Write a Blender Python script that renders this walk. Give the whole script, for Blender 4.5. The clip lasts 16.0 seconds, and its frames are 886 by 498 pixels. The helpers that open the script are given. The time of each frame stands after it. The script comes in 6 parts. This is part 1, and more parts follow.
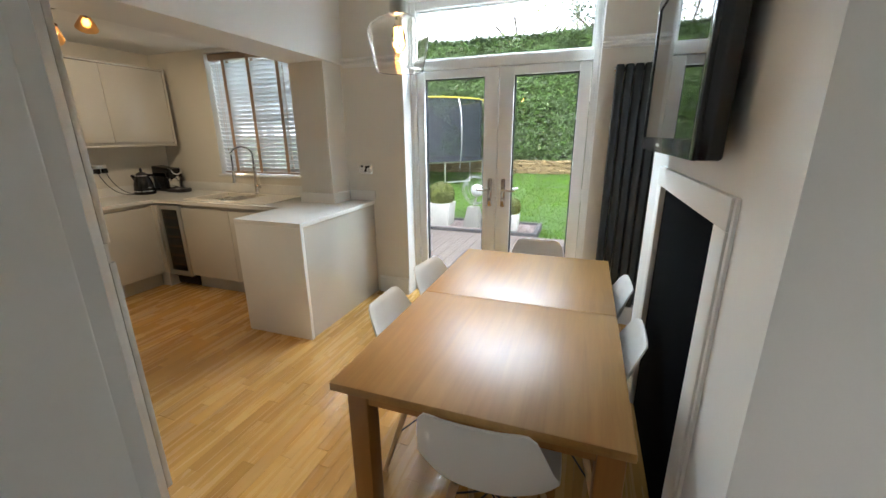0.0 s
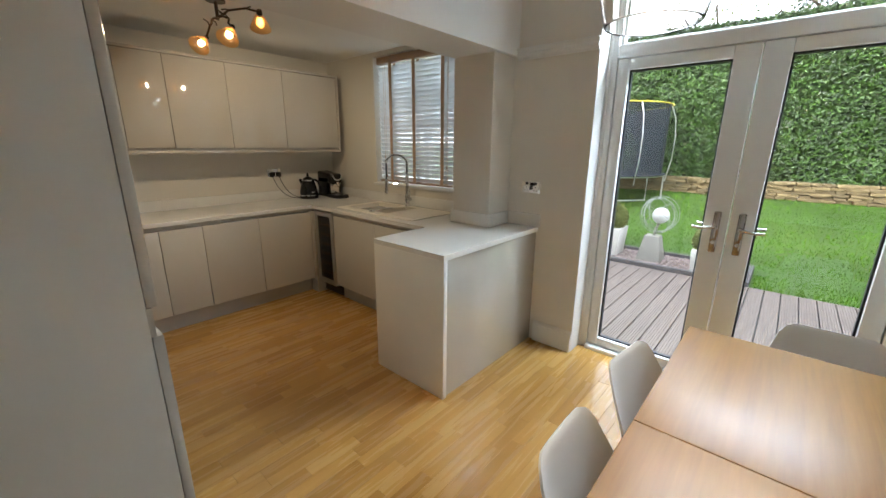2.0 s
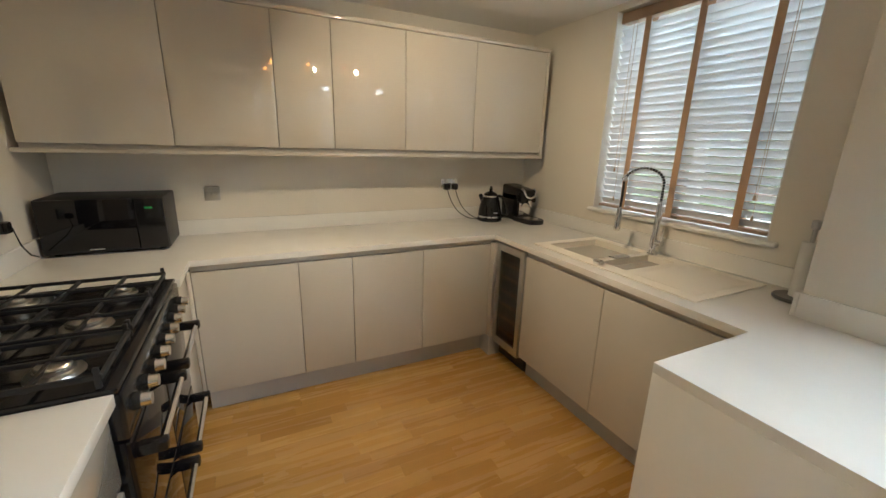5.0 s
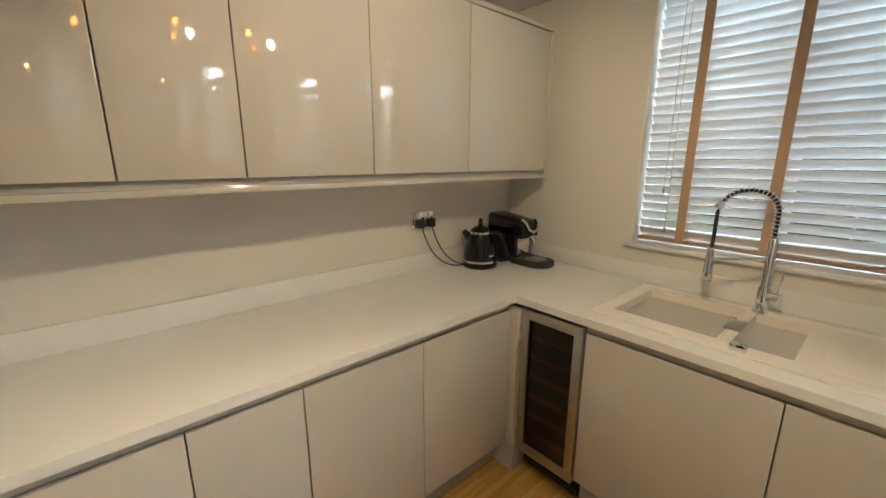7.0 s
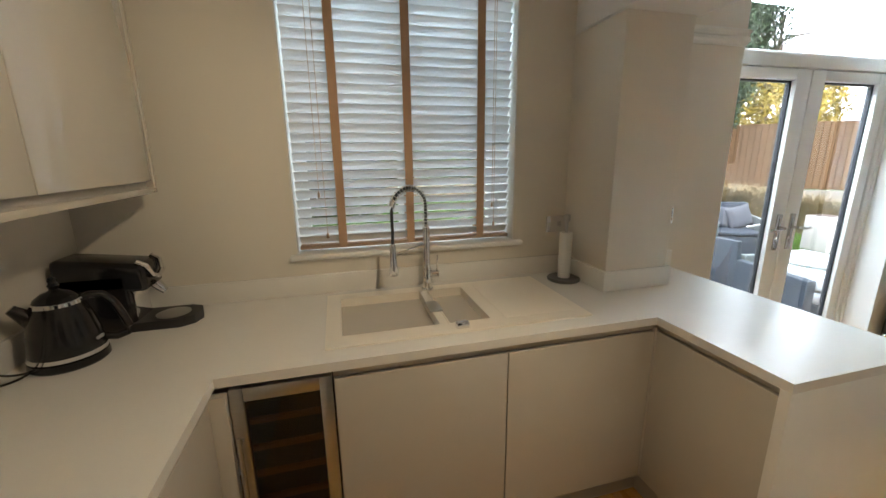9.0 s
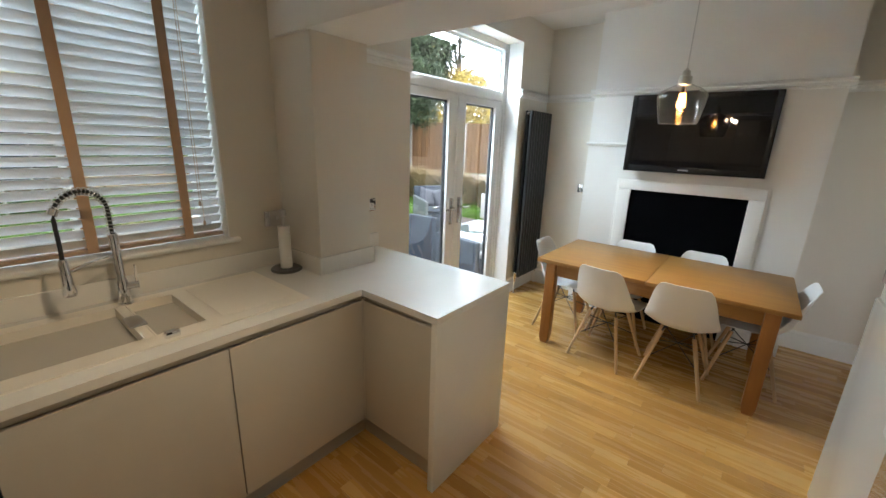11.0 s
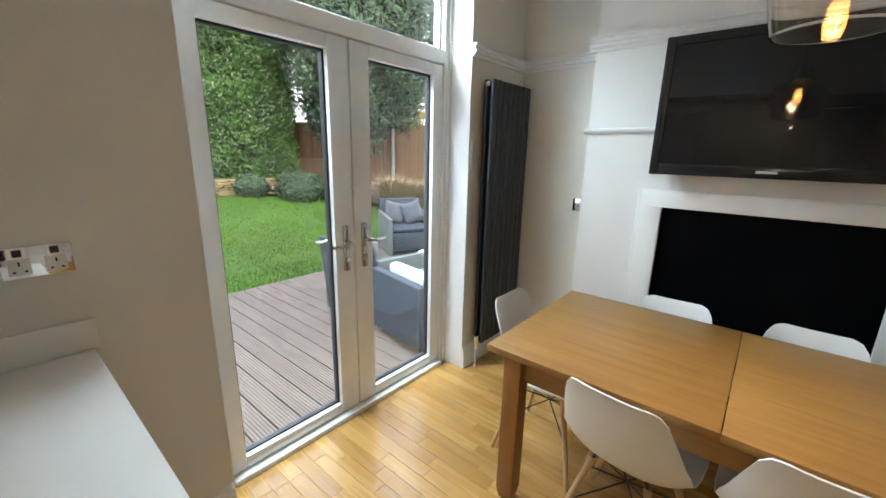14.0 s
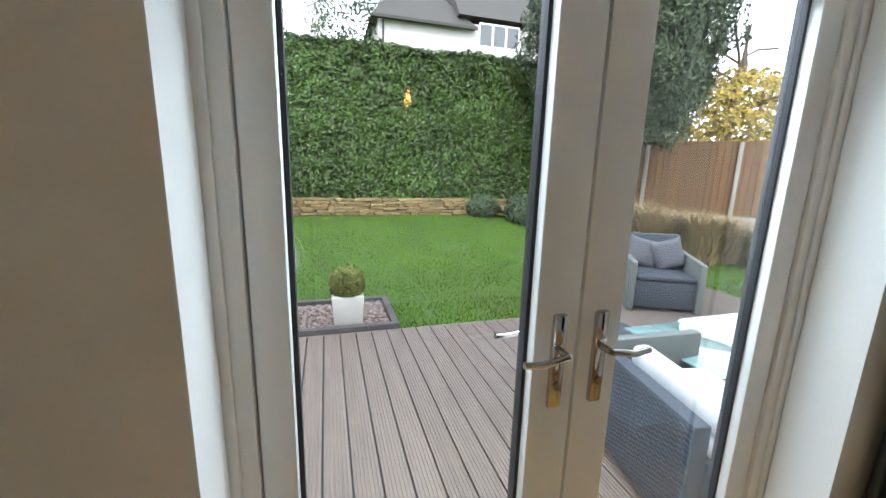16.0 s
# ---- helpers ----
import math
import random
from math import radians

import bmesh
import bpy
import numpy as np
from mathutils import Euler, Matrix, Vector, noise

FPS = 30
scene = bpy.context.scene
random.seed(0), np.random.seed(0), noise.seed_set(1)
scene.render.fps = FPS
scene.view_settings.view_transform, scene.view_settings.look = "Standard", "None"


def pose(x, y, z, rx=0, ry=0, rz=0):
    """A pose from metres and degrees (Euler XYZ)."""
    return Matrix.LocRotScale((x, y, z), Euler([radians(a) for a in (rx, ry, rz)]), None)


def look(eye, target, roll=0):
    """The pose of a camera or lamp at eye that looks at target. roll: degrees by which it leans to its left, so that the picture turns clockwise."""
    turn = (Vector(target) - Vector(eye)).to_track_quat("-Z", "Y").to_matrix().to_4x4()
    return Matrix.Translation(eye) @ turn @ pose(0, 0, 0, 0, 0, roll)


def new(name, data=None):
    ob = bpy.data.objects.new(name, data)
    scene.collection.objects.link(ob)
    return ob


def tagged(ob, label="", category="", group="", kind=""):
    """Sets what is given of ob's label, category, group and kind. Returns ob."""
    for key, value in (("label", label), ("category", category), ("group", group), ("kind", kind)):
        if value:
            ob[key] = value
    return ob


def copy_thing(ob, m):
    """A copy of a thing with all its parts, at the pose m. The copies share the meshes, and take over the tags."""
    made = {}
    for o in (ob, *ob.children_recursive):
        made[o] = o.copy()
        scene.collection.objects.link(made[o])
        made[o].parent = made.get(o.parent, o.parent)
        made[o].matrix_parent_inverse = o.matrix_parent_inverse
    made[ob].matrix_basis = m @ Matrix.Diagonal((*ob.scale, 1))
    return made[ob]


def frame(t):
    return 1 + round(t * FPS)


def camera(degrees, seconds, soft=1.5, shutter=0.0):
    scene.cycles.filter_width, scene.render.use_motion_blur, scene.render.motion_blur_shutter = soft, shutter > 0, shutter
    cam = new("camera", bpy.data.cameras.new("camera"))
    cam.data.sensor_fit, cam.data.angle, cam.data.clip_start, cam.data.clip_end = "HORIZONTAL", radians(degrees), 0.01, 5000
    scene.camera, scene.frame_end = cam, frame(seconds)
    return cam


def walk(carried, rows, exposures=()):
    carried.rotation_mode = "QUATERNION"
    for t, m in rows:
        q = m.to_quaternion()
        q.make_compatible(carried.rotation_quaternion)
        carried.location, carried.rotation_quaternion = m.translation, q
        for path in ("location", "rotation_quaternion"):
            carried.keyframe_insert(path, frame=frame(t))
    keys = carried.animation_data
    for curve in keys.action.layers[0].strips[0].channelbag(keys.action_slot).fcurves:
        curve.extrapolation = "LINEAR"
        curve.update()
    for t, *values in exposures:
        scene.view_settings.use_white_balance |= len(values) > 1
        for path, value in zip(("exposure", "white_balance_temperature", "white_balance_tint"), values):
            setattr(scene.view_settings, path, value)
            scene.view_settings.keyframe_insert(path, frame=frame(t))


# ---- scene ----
cam = camera(97.4, 16.0)
EXPO = [(0.0, 1.85, 6000, 10), (2.0, 1.58, 6000, 10), (4.0, 1.98, 6000, 10), (6.5, 2.22, 6000, 10), (7.5, 2.08, 6000, 10), (8.5, 1.95, 6000, 10), (9.5, 1.70, 6000, 10), (10.2, 1.68, 6000, 10), (12.5, 1.75, 6000, 10), (13.5, 1.58, 6000, 10), (14.5, 1.52, 6000, 10), (16.0, 1.20, 6000, 10)]
PATH = [
    (0, (0.759, 0.37, 1.498), (0.106, 2.176, 0.937), -0.5),
    (0.5, (0.682, 0.53, 1.499), (-0.106, 2.283, 0.945), -0.0),
    (1, (0.632, 0.748, 1.508), (-0.334, 2.412, 0.964), 0.0),
    (1.5, (0.494, 0.896, 1.501), (-0.644, 2.451, 0.968), 0.1),
    (2, (0.256, 0.995, 1.501), (-1.019, 2.446, 0.981), 0.4),
    (2.5, (0.031, 1.108, 1.488), (-1.36, 2.446, 0.964), 0.4),
    (3, (-0.208, 1.194, 1.482), (-1.704, 2.412, 0.954), 0.7),
    (3.5, (-0.446, 1.266, 1.479), (-2.044, 2.342, 0.944), 1.6),
    (4, (-0.645, 1.376, 1.473), (-2.34, 2.297, 0.943), 1.8),
    (4.2, (-0.719, 1.423, 1.479), (-2.443, 2.287, 0.949), 1.9),
    (6.3, (-1.834, 1.604, 1.502), (-3.564, 2.486, 1.022), 1.3),
    (6.5, (-1.967, 1.614, 1.494), (-3.64, 2.603, 1.022), 1.4),
    (7, (-2.222, 1.665, 1.514), (-3.69, 2.947, 1.065), 0.1),
    (7.5, (-2.472, 1.778, 1.526), (-3.578, 3.382, 1.072), -0.7),
    (8, (-2.652, 1.9, 1.515), (-3.259, 3.754, 1.075), -1.0),
    (8.5, (-2.808, 1.943, 1.532), (-2.85, 3.888, 1.069), -1.0),
    (9, (-2.872, 1.862, 1.533), (-2.37, 3.742, 1.07), -0.7),
    (9.5, (-2.953, 1.74, 1.554), (-2.015, 3.439, 1.069), 0.0),
    (10, (-2.971, 1.636, 1.618), (-1.747, 3.132, 1.105), 0.8),
    (10.2, (-2.962, 1.593, 1.655), (-1.664, 3.019, 1.128), 1.4),
    (12.3, (-2.365, 1.743, 1.527), (-0.671, 2.678, 1.018), 0.8),
    (12.5, (-2.25, 1.793, 1.524), (-0.544, 2.701, 1.009), 1.0),
    (13, (-1.906, 1.888, 1.538), (-0.21, 2.813, 1.021), 1.2),
    (13.5, (-1.555, 1.99, 1.522), (0.078, 3.033, 1.026), 1.4),
    (14, (-1.24, 2.097, 1.51), (0.252, 3.338, 1.029), 1.3),
    (14.5, (-0.992, 2.251, 1.506), (0.286, 3.717, 1.041), 1.2),
    (15, (-0.813, 2.497, 1.502), (0.222, 4.15, 1.054), 0.7),
    (15.5, (-0.679, 2.771, 1.478), (0.143, 4.542, 1.047), 1.0),
    (16, (-0.557, 3.008, 1.461), (0.009, 4.885, 1.061), 1.6),
]
walk(cam, [(t, look(eye, target, roll)) for t, eye, target, roll in PATH], exposures=EXPO)

# ---- world, sun and lamps ----
world = bpy.data.worlds.new("sky")
scene.world = world
world.use_nodes = True
wn, wl = world.node_tree.nodes, world.node_tree.links
sky = wn.new("ShaderNodeTexSky")
sky.sky_type, sky.sun_disc = "NISHITA", False
sky.sun_elevation, sky.sun_rotation = radians(32), radians(205)
sky.air_density, sky.dust_density = 1.0, 3.0
wn["Background"].inputs["Strength"].default_value = 0.15
haze = wn.new("ShaderNodeMix")
haze.data_type = "RGBA"
haze.inputs[0].default_value = 0.62
haze.inputs[7].default_value = (17.5, 18.1, 18.7, 1)
wl.new(sky.outputs["Color"], haze.inputs[6])
wl.new(haze.outputs[2], wn["Background"].inputs["Color"])


def lamp(name, kind, m, power, color, **more):
    data = bpy.data.lights.new(name, kind)
    data.energy, data.color = power, color
    if kind == "AREA":
        data.shape, data.size, data.size_y = "RECTANGLE", more["sx"], more["sy"]
    elif kind == "SUN":
        data.angle = more["angle"]
    else:
        data.shadow_soft_size = more["soft"]
        if kind == "SPOT":
            data.spot_size, data.spot_blend = more["spread"], 0.6
    ob = new(name, data)
    ob.matrix_world = m
    return ob


lamp("sun", "SUN", look((-4, -9, 7), (0, 0, 0)), 1.0, (1.0, 0.93, 0.82), angle=radians(8))
# added fill lamp in a made-up hall window opening beside the doorway
lamp("hall_fill", "AREA", look((-0.74, -1.5, 1.5), (1.0, -1.5, 1.4)), 3, (0.90, 0.97, 1.0), sx=1.2, sy=1.4)

# added lamps outside, standing in for sky light at garden doors and kitchen window
lamp("door_sky_fill", "AREA", look((0.02, 4.17, 2.84), (0.02, 2.6, 0.2)), 60, (0.80, 0.94, 1.0), sx=1.6, sy=0.7)
lamp("window_sky_fill", "AREA", look((-2.535, 4.32, 2.42), (-2.535, 3.2, 1.6)), 4.5, (0.76, 0.95, 1.0), sx=1.1, sy=0.5)

# ---- mesh helpers ----


def bm_new():
    return bmesh.new()


def bx(bm, x0, y0, z0, x1, y1, z1, bevel=0.0, seg=2):
    """A box between two corners, with rounded edges."""
    m = Matrix.LocRotScale(((x0 + x1) / 2, (y0 + y1) / 2, (z0 + z1) / 2), None, (abs(x1 - x0), abs(y1 - y0), abs(z1 - z0)))
    made = bmesh.ops.create_cube(bm, size=1.0, matrix=m)["verts"]
    if bevel > 0:
        edges = list({e for v in made for e in v.link_edges})
        bmesh.ops.bevel(bm, geom=edges, offset=bevel, segments=seg, profile=0.5, affect="EDGES", clamp_overlap=True)
    return bm


def box(*a, **k):
    return bx(bm_new(), *a, **k)


def rod(bm, a, b, r0, r1=None, n=12):
    """A round bar from a to b."""
    a, b = Vector(a), Vector(b)
    d = b - a
    m = Matrix.Translation((a + b) / 2) @ d.to_track_quat("Z", "Y").to_matrix().to_4x4()
    bmesh.ops.create_cone(bm, cap_ends=True, segments=n, radius1=r0, radius2=r0 if r1 is None else r1, depth=d.length, matrix=m)
    return bm


def lathe(bm, profile, centre=(0, 0, 0), n=32, m=None):
    """A surface of revolution about z; profile: (radius, height) pairs."""
    rings = []
    for r, z in profile:
        if r < 1e-5:
            rings.append([bm.verts.new((0, 0, z))])
        else:
            rings.append([bm.verts.new((r * math.cos(2 * math.pi * i / n), r * math.sin(2 * math.pi * i / n), z)) for i in range(n)])
    for p, q in zip(rings, rings[1:]):
        for i in range(n):
            j = (i + 1) % n
            if len(p) == 1 and len(q) == 1:
                continue
            if len(p) == 1:
                bm.faces.new((p[0], q[j], q[i]))
            elif len(q) == 1:
                bm.faces.new((p[i], p[j], q[0]))
            else:
                bm.faces.new((p[i], p[j], q[j], q[i]))
    m = (m or Matrix.Identity(4))
    m = Matrix.Translation(centre) @ m
    for v in {v for ring in rings for v in ring}:
        v.co = m @ v.co
    bmesh.ops.recalc_face_normals(bm, faces=bm.faces[:])
    return bm


def tube(bm, pts, r, n=8, closed=False):
    """A round tube along points."""
    pts = [Vector(p) for p in pts]
    rings, up = [], Vector((0.03, 0.05, 1)).normalized()
    for i, p in enumerate(pts):
        a = pts[i - 1] if (i or closed) else p
        b = pts[(i + 1) % len(pts)] if (i + 1 < len(pts) or closed) else p
        d = (b - a).normalized()
        s = d.cross(up)
        s = s.normalized() if s.length > 1e-4 else Vector((1, 0, 0))
        u = s.cross(d)
        rings.append([bm.verts.new(p + r * (math.cos(2 * math.pi * k / n) * s + math.sin(2 * math.pi * k / n) * u)) for k in range(n)])
    pairs = list(zip(rings, rings[1:])) + ([(rings[-1], rings[0])] if closed else [])
    for p, q in pairs:
        for k in range(n):
            bm.faces.new((p[k], p[(k + 1) % n], q[(k + 1) % n], q[k]))
    if not closed:
        bm.faces.new(rings[0][::-1])
        bm.faces.new(rings[-1])
    bmesh.ops.recalc_face_normals(bm, faces=bm.faces[:])
    return bm


def extrude_profile(bm, pts, axis, a, b):
    """A closed outline swept along an axis. For x the outline is (y, z), for y it is (x, z), for z it is (x, y)."""
    def at(p, s):
        return {"x": (s, p[0], p[1]), "y": (p[0], s, p[1]), "z": (p[0], p[1], s)}[axis]
    lo, hi = [bm.verts.new(at(p, a)) for p in pts], [bm.verts.new(at(p, b)) for p in pts]
    n = len(pts)
    for i in range(n):
        bm.faces.new((lo[i], lo[(i + 1) % n], hi[(i + 1) % n], hi[i]))
    bm.faces.new(lo[::-1])
    bm.faces.new(hi)
    bmesh.ops.recalc_face_normals(bm, faces=bm.faces[:])
    return bm


def smooth(me, angle=40):
    me.polygons.foreach_set("use_smooth", [True] * len(me.polygons))
    me.set_sharp_from_angle(angle=radians(angle))


def thing(name, x, y, z, label="", category="", group="", kind=""):
    """An Empty at a thing's base, to hold its parts."""
    ob = new(name)
    ob.location = (x, y, z)
    ob.empty_display_size = 0.1
    return tagged(ob, label, category, group, kind)


def part(name, bm, material, parent=None, label="", soft=40):
    """One mesh, built in world places, linked under a thing or a part."""
    root, base = parent, Vector((0, 0, 0))
    while root is not None:
        base += root.location
        root = root.parent
    me = bpy.data.meshes.new(name)
    for v in bm.verts:
        v.co -= base
    bm.to_mesh(me)
    bm.free()
    if soft:
        smooth(me, soft)
    me.materials.append(material)
    ob = new(name, me)
    ob.parent = parent
    return tagged(ob, label)


def solo(name, bm, material, label, category, group="", kind="", soft=40):
    """A thing that is one mesh; its origin moves to its base."""
    lo = [min(v.co[i] for v in bm.verts) for i in range(3)]
    hi = [max(v.co[i] for v in bm.verts) for i in range(3)]
    base = Vector(((lo[0] + hi[0]) / 2, (lo[1] + hi[1]) / 2, lo[2]))
    for v in bm.verts:
        v.co -= base
    ob = part(name, bm, material, None, "", soft)
    ob.location = base
    return tagged(ob, label, category, group, kind)


def structure(name, bm, material, label, soft=0):
    return tagged(part(name, bm, material, None, "", soft), label, "", "", "structure")


# ---- materials ----


def mat(name, color, rough=0.5, metal=0.0, var=0.08, scale=3.0, bump=0.0, bscale=80.0, coat=0.0, spec=0.5, per_object=0.0, rvar=0.0, stretch=(1, 1, 1), island=0.0):
    """A painted, plastic, stone or metal surface, uneven at two scales."""
    m = bpy.data.materials.new(name)
    m.use_nodes = True
    n, l = m.node_tree.nodes, m.node_tree.links
    b = n["Principled BSDF"]
    geo = n.new("ShaderNodeNewGeometry")
    mp = n.new("ShaderNodeMapping")
    mp.inputs["Scale"].default_value = stretch
    l.new(geo.outputs["Position"], mp.inputs["Vector"])
    big, fine = n.new("ShaderNodeTexNoise"), n.new("ShaderNodeTexNoise")
    big.inputs["Scale"].default_value, big.inputs["Detail"].default_value = scale, 4
    fine.inputs["Scale"].default_value, fine.inputs["Detail"].default_value = bscale, 3
    l.new(mp.outputs[0], big.inputs["Vector"])
    l.new(mp.outputs[0], fine.inputs["Vector"])
    total = n.new("ShaderNodeMath")
    total.operation = "MULTIPLY_ADD"
    total.inputs[1].default_value = 0.35
    l.new(fine.outputs["Fac"], total.inputs[0])
    l.new(big.outputs["Fac"], total.inputs[2])
    rng = n.new("ShaderNodeMapRange")
    rng.inputs["From Min"].default_value, rng.inputs["From Max"].default_value = 0.35, 1.0
    rng.inputs["To Min"].default_value, rng.inputs["To Max"].default_value = 1 - var, 1 + var
    l.new(total.outputs[0], rng.inputs["Value"])
    fac = rng.outputs[0]
    for on, src in ((per_object, "obj"), (island, "isl")):
        if on:
            node = n.new("ShaderNodeObjectInfo") if src == "obj" else geo
            r2, mu = n.new("ShaderNodeMapRange"), n.new("ShaderNodeMath")
            r2.inputs["To Min"].default_value, r2.inputs["To Max"].default_value = 1 - on, 1 + on
            l.new(node.outputs["Random" if src == "obj" else "Random Per Island"], r2.inputs["Value"])
            mu.operation = "MULTIPLY"
            l.new(fac, mu.inputs[0])
            l.new(r2.outputs[0], mu.inputs[1])
            fac = mu.outputs[0]
    sc = n.new("ShaderNodeVectorMath")
    sc.operation = "SCALE"
    sc.inputs[0].default_value = color
    l.new(fac, sc.inputs["Scale"])
    l.new(sc.outputs[0], b.inputs["Base Color"])
    b.inputs["Roughness"].default_value, b.inputs["Metallic"].default_value = rough, metal
    b.inputs["Coat Weight"].default_value, b.inputs["Specular IOR Level"].default_value = coat, spec
    b.inputs["Coat Roughness"].default_value = 0.04
    if rvar:
        r3 = n.new("ShaderNodeMapRange")
        r3.inputs["To Min"].default_value, r3.inputs["To Max"].default_value = max(0.02, rough - rvar), rough + rvar
        l.new(big.outputs["Fac"], r3.inputs["Value"])
        l.new(r3.outputs[0], b.inputs["Roughness"])
    if bump:
        bp = n.new("ShaderNodeBump")
        bp.inputs["Strength"].default_value, bp.inputs["Distance"].default_value = bump, 0.002
        l.new(fine.outputs["Fac"], bp.inputs["Height"])
        l.new(bp.outputs[0], b.inputs["Normal"])
    return m


def wood(name, dark, light, rough, along="y", grain=1.0, per_object=True, coat=0.0, spread=0.26):
    """Timber with grain along one axis; each piece takes its own tone."""
    m = bpy.data.materials.new(name)
    m.use_nodes = True
    n, l = m.node_tree.nodes, m.node_tree.links
    b = n["Principled BSDF"]
    geo, mp, info = n.new("ShaderNodeNewGeometry"), n.new("ShaderNodeMapping"), n.new("ShaderNodeObjectInfo")
    mp.inputs["Scale"].default_value = {"x": (1.2, 22, 22), "y": (22, 1.2, 22), "z": (22, 22, 1.2)}[along]
    add, jump = n.new("ShaderNodeVectorMath"), n.new("ShaderNodeVectorMath")
    jump.operation = "SCALE"
    jump.inputs[0].default_value = (3.1, 7.7, 5.3)
    if per_object:
        l.new(info.outputs["Random"], jump.inputs["Scale"])
    else:
        l.new(geo.outputs["Random Per Island"], jump.inputs["Scale"])
    l.new(geo.outputs["Position"], add.inputs[0])
    l.new(jump.outputs[0], add.inputs[1])
    l.new(add.outputs[0], mp.inputs["Vector"])
    a, c = n.new("ShaderNodeTexNoise"), n.new("ShaderNodeTexNoise")
    a.inputs["Scale"].default_value, a.inputs["Detail"].default_value, a.inputs["Distortion"].default_value = 1.0, 6, 0.8
    c.inputs["Scale"].default_value, c.inputs["Detail"].default_value = 5.0, 4
    l.new(mp.outputs[0], a.inputs["Vector"])
    l.new(mp.outputs[0], c.inputs["Vector"])
    mix = n.new("ShaderNodeMath")
    mix.operation = "MULTIPLY_ADD"
    mix.inputs[1].default_value = 0.4
    l.new(c.outputs["Fac"], mix.inputs[0])
    l.new(a.outputs["Fac"], mix.inputs[2])
    tone = n.new("ShaderNodeMapRange")
    tone.inputs["To Min"].default_value, tone.inputs["To Max"].default_value = -spread, spread
    l.new((info if per_object else geo).outputs["Random" if per_object else "Random Per Island"], tone.inputs["Value"])
    fac = n.new("ShaderNodeMath")
    fac.operation = "MULTIPLY_ADD"
    fac.inputs[1].default_value = grain
    l.new(mix.outputs[0], fac.inputs[0])
    l.new(tone.outputs[0], fac.inputs[2])
    ramp = n.new("ShaderNodeValToRGB")
    ramp.color_ramp.elements[0].position, ramp.color_ramp.elements[0].color = (0.2 if grain > 0.6 else 0.3 * grain - spread), (*dark, 1)
    ramp.color_ramp.elements[1].position, ramp.color_ramp.elements[1].color = (1.0 if grain > 0.6 else 1.0 * grain + spread), (*light, 1)
    l.new(fac.outputs[0], ramp.inputs["Fac"])
    l.new(ramp.outputs["Color"], b.inputs["Base Color"])
    rr = n.new("ShaderNodeMapRange")
    rr.inputs["To Min"].default_value, rr.inputs["To Max"].default_value = rough - 0.08, rough + 0.08
    l.new(a.outputs["Fac"], rr.inputs["Value"])
    l.new(rr.outputs[0], b.inputs["Roughness"])
    b.inputs["Coat Weight"].default_value = coat
    bp = n.new("ShaderNodeBump")
    bp.inputs["Strength"].default_value, bp.inputs["Distance"].default_value = 0.12, 0.001
    l.new(c.outputs["Fac"], bp.inputs["Height"])
    l.new(bp.outputs[0], b.inputs["Normal"])
    return m


def glass(name, color=(1, 1, 1), rough=0.0, ior=1.45):
    m = bpy.data.materials.new(name)
    m.use_nodes = True
    b = m.node_tree.nodes["Principled BSDF"]
    b.inputs["Base Color"].default_value = (*color, 1)
    b.inputs["Roughness"].default_value, b.inputs["IOR"].default_value, b.inputs["Transmission Weight"].default_value = rough, ior, 1.0
    return m


def glow(name, color, power):
    m = bpy.data.materials.new(name)
    m.use_nodes = True
    b = m.node_tree.nodes["Principled BSDF"]
    b.inputs["Base Color"].default_value = (*color, 1)
    b.inputs["Emission Color"].default_value, b.inputs["Emission Strength"].default_value = (*color, 1), power
    return m


M_WALL = mat("warm_grey_wall_paint", (0.73, 0.69, 0.615), 0.7, var=0.03, scale=1.5, bump=0.12, bscale=140)
M_WHITE = mat("white_wall_paint", (0.76, 0.745, 0.715), 0.65, var=0.03, scale=1.5, bump=0.12, bscale=140)
M_CEIL = mat("ceiling_paint", (0.82, 0.81, 0.78), 0.8, var=0.03, scale=1.2, bump=0.1)
M_TRIM = mat("white_gloss_trim", (0.78, 0.77, 0.74), 0.35, var=0.03)
M_UPVC = mat("white_plastic_frame", (0.80, 0.80, 0.78), 0.3, var=0.03)
M_GASKET = mat("black_rubber_gasket", (0.015, 0.016, 0.02), 0.5)
M_GLASS = glass("window_glass")
M_CAB = mat("greige_gloss_cabinet", (0.55, 0.515, 0.455), 0.03, var=0.02, coat=1.0, spec=0.9)
M_CAB_LOW = mat("greige_gloss_base_cabinet", (0.56, 0.525, 0.465), 0.22, var=0.02, coat=0.2)
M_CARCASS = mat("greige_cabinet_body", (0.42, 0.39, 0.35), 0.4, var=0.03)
M_PLINTH = mat("grey_plinth", (0.47, 0.45, 0.42), 0.35, var=0.04)
M_TOP = mat("white_solid_worktop", (0.84, 0.825, 0.79), 0.24, var=0.02, scale=6, rvar=0.05)
M_SINK = mat("cream_composite_sink", (0.85, 0.80, 0.71), 0.35, var=0.04, bump=0.05, bscale=300)
M_CHROME = mat("chrome", (0.82, 0.82, 0.83), 0.07, metal=1.0, var=0.03)
# chrome colour darkened to stand for the dim room mirrored in the handles
M_HANDLE = mat("reflection_darkened_chrome", (0.50, 0.48, 0.46), 0.08, metal=1.0, var=0.05)
M_STEEL = mat("brushed_steel", (0.55, 0.54, 0.52), 0.28, metal=1.0, var=0.06, stretch=(1, 1, 30))
M_BLACK = mat("black_gloss_plastic", (0.012, 0.012, 0.014), 0.16, var=0.1, rvar=0.05)
M_BLACKM = mat("black_matt_metal", (0.02, 0.02, 0.022), 0.45, var=0.15, bump=0.1)
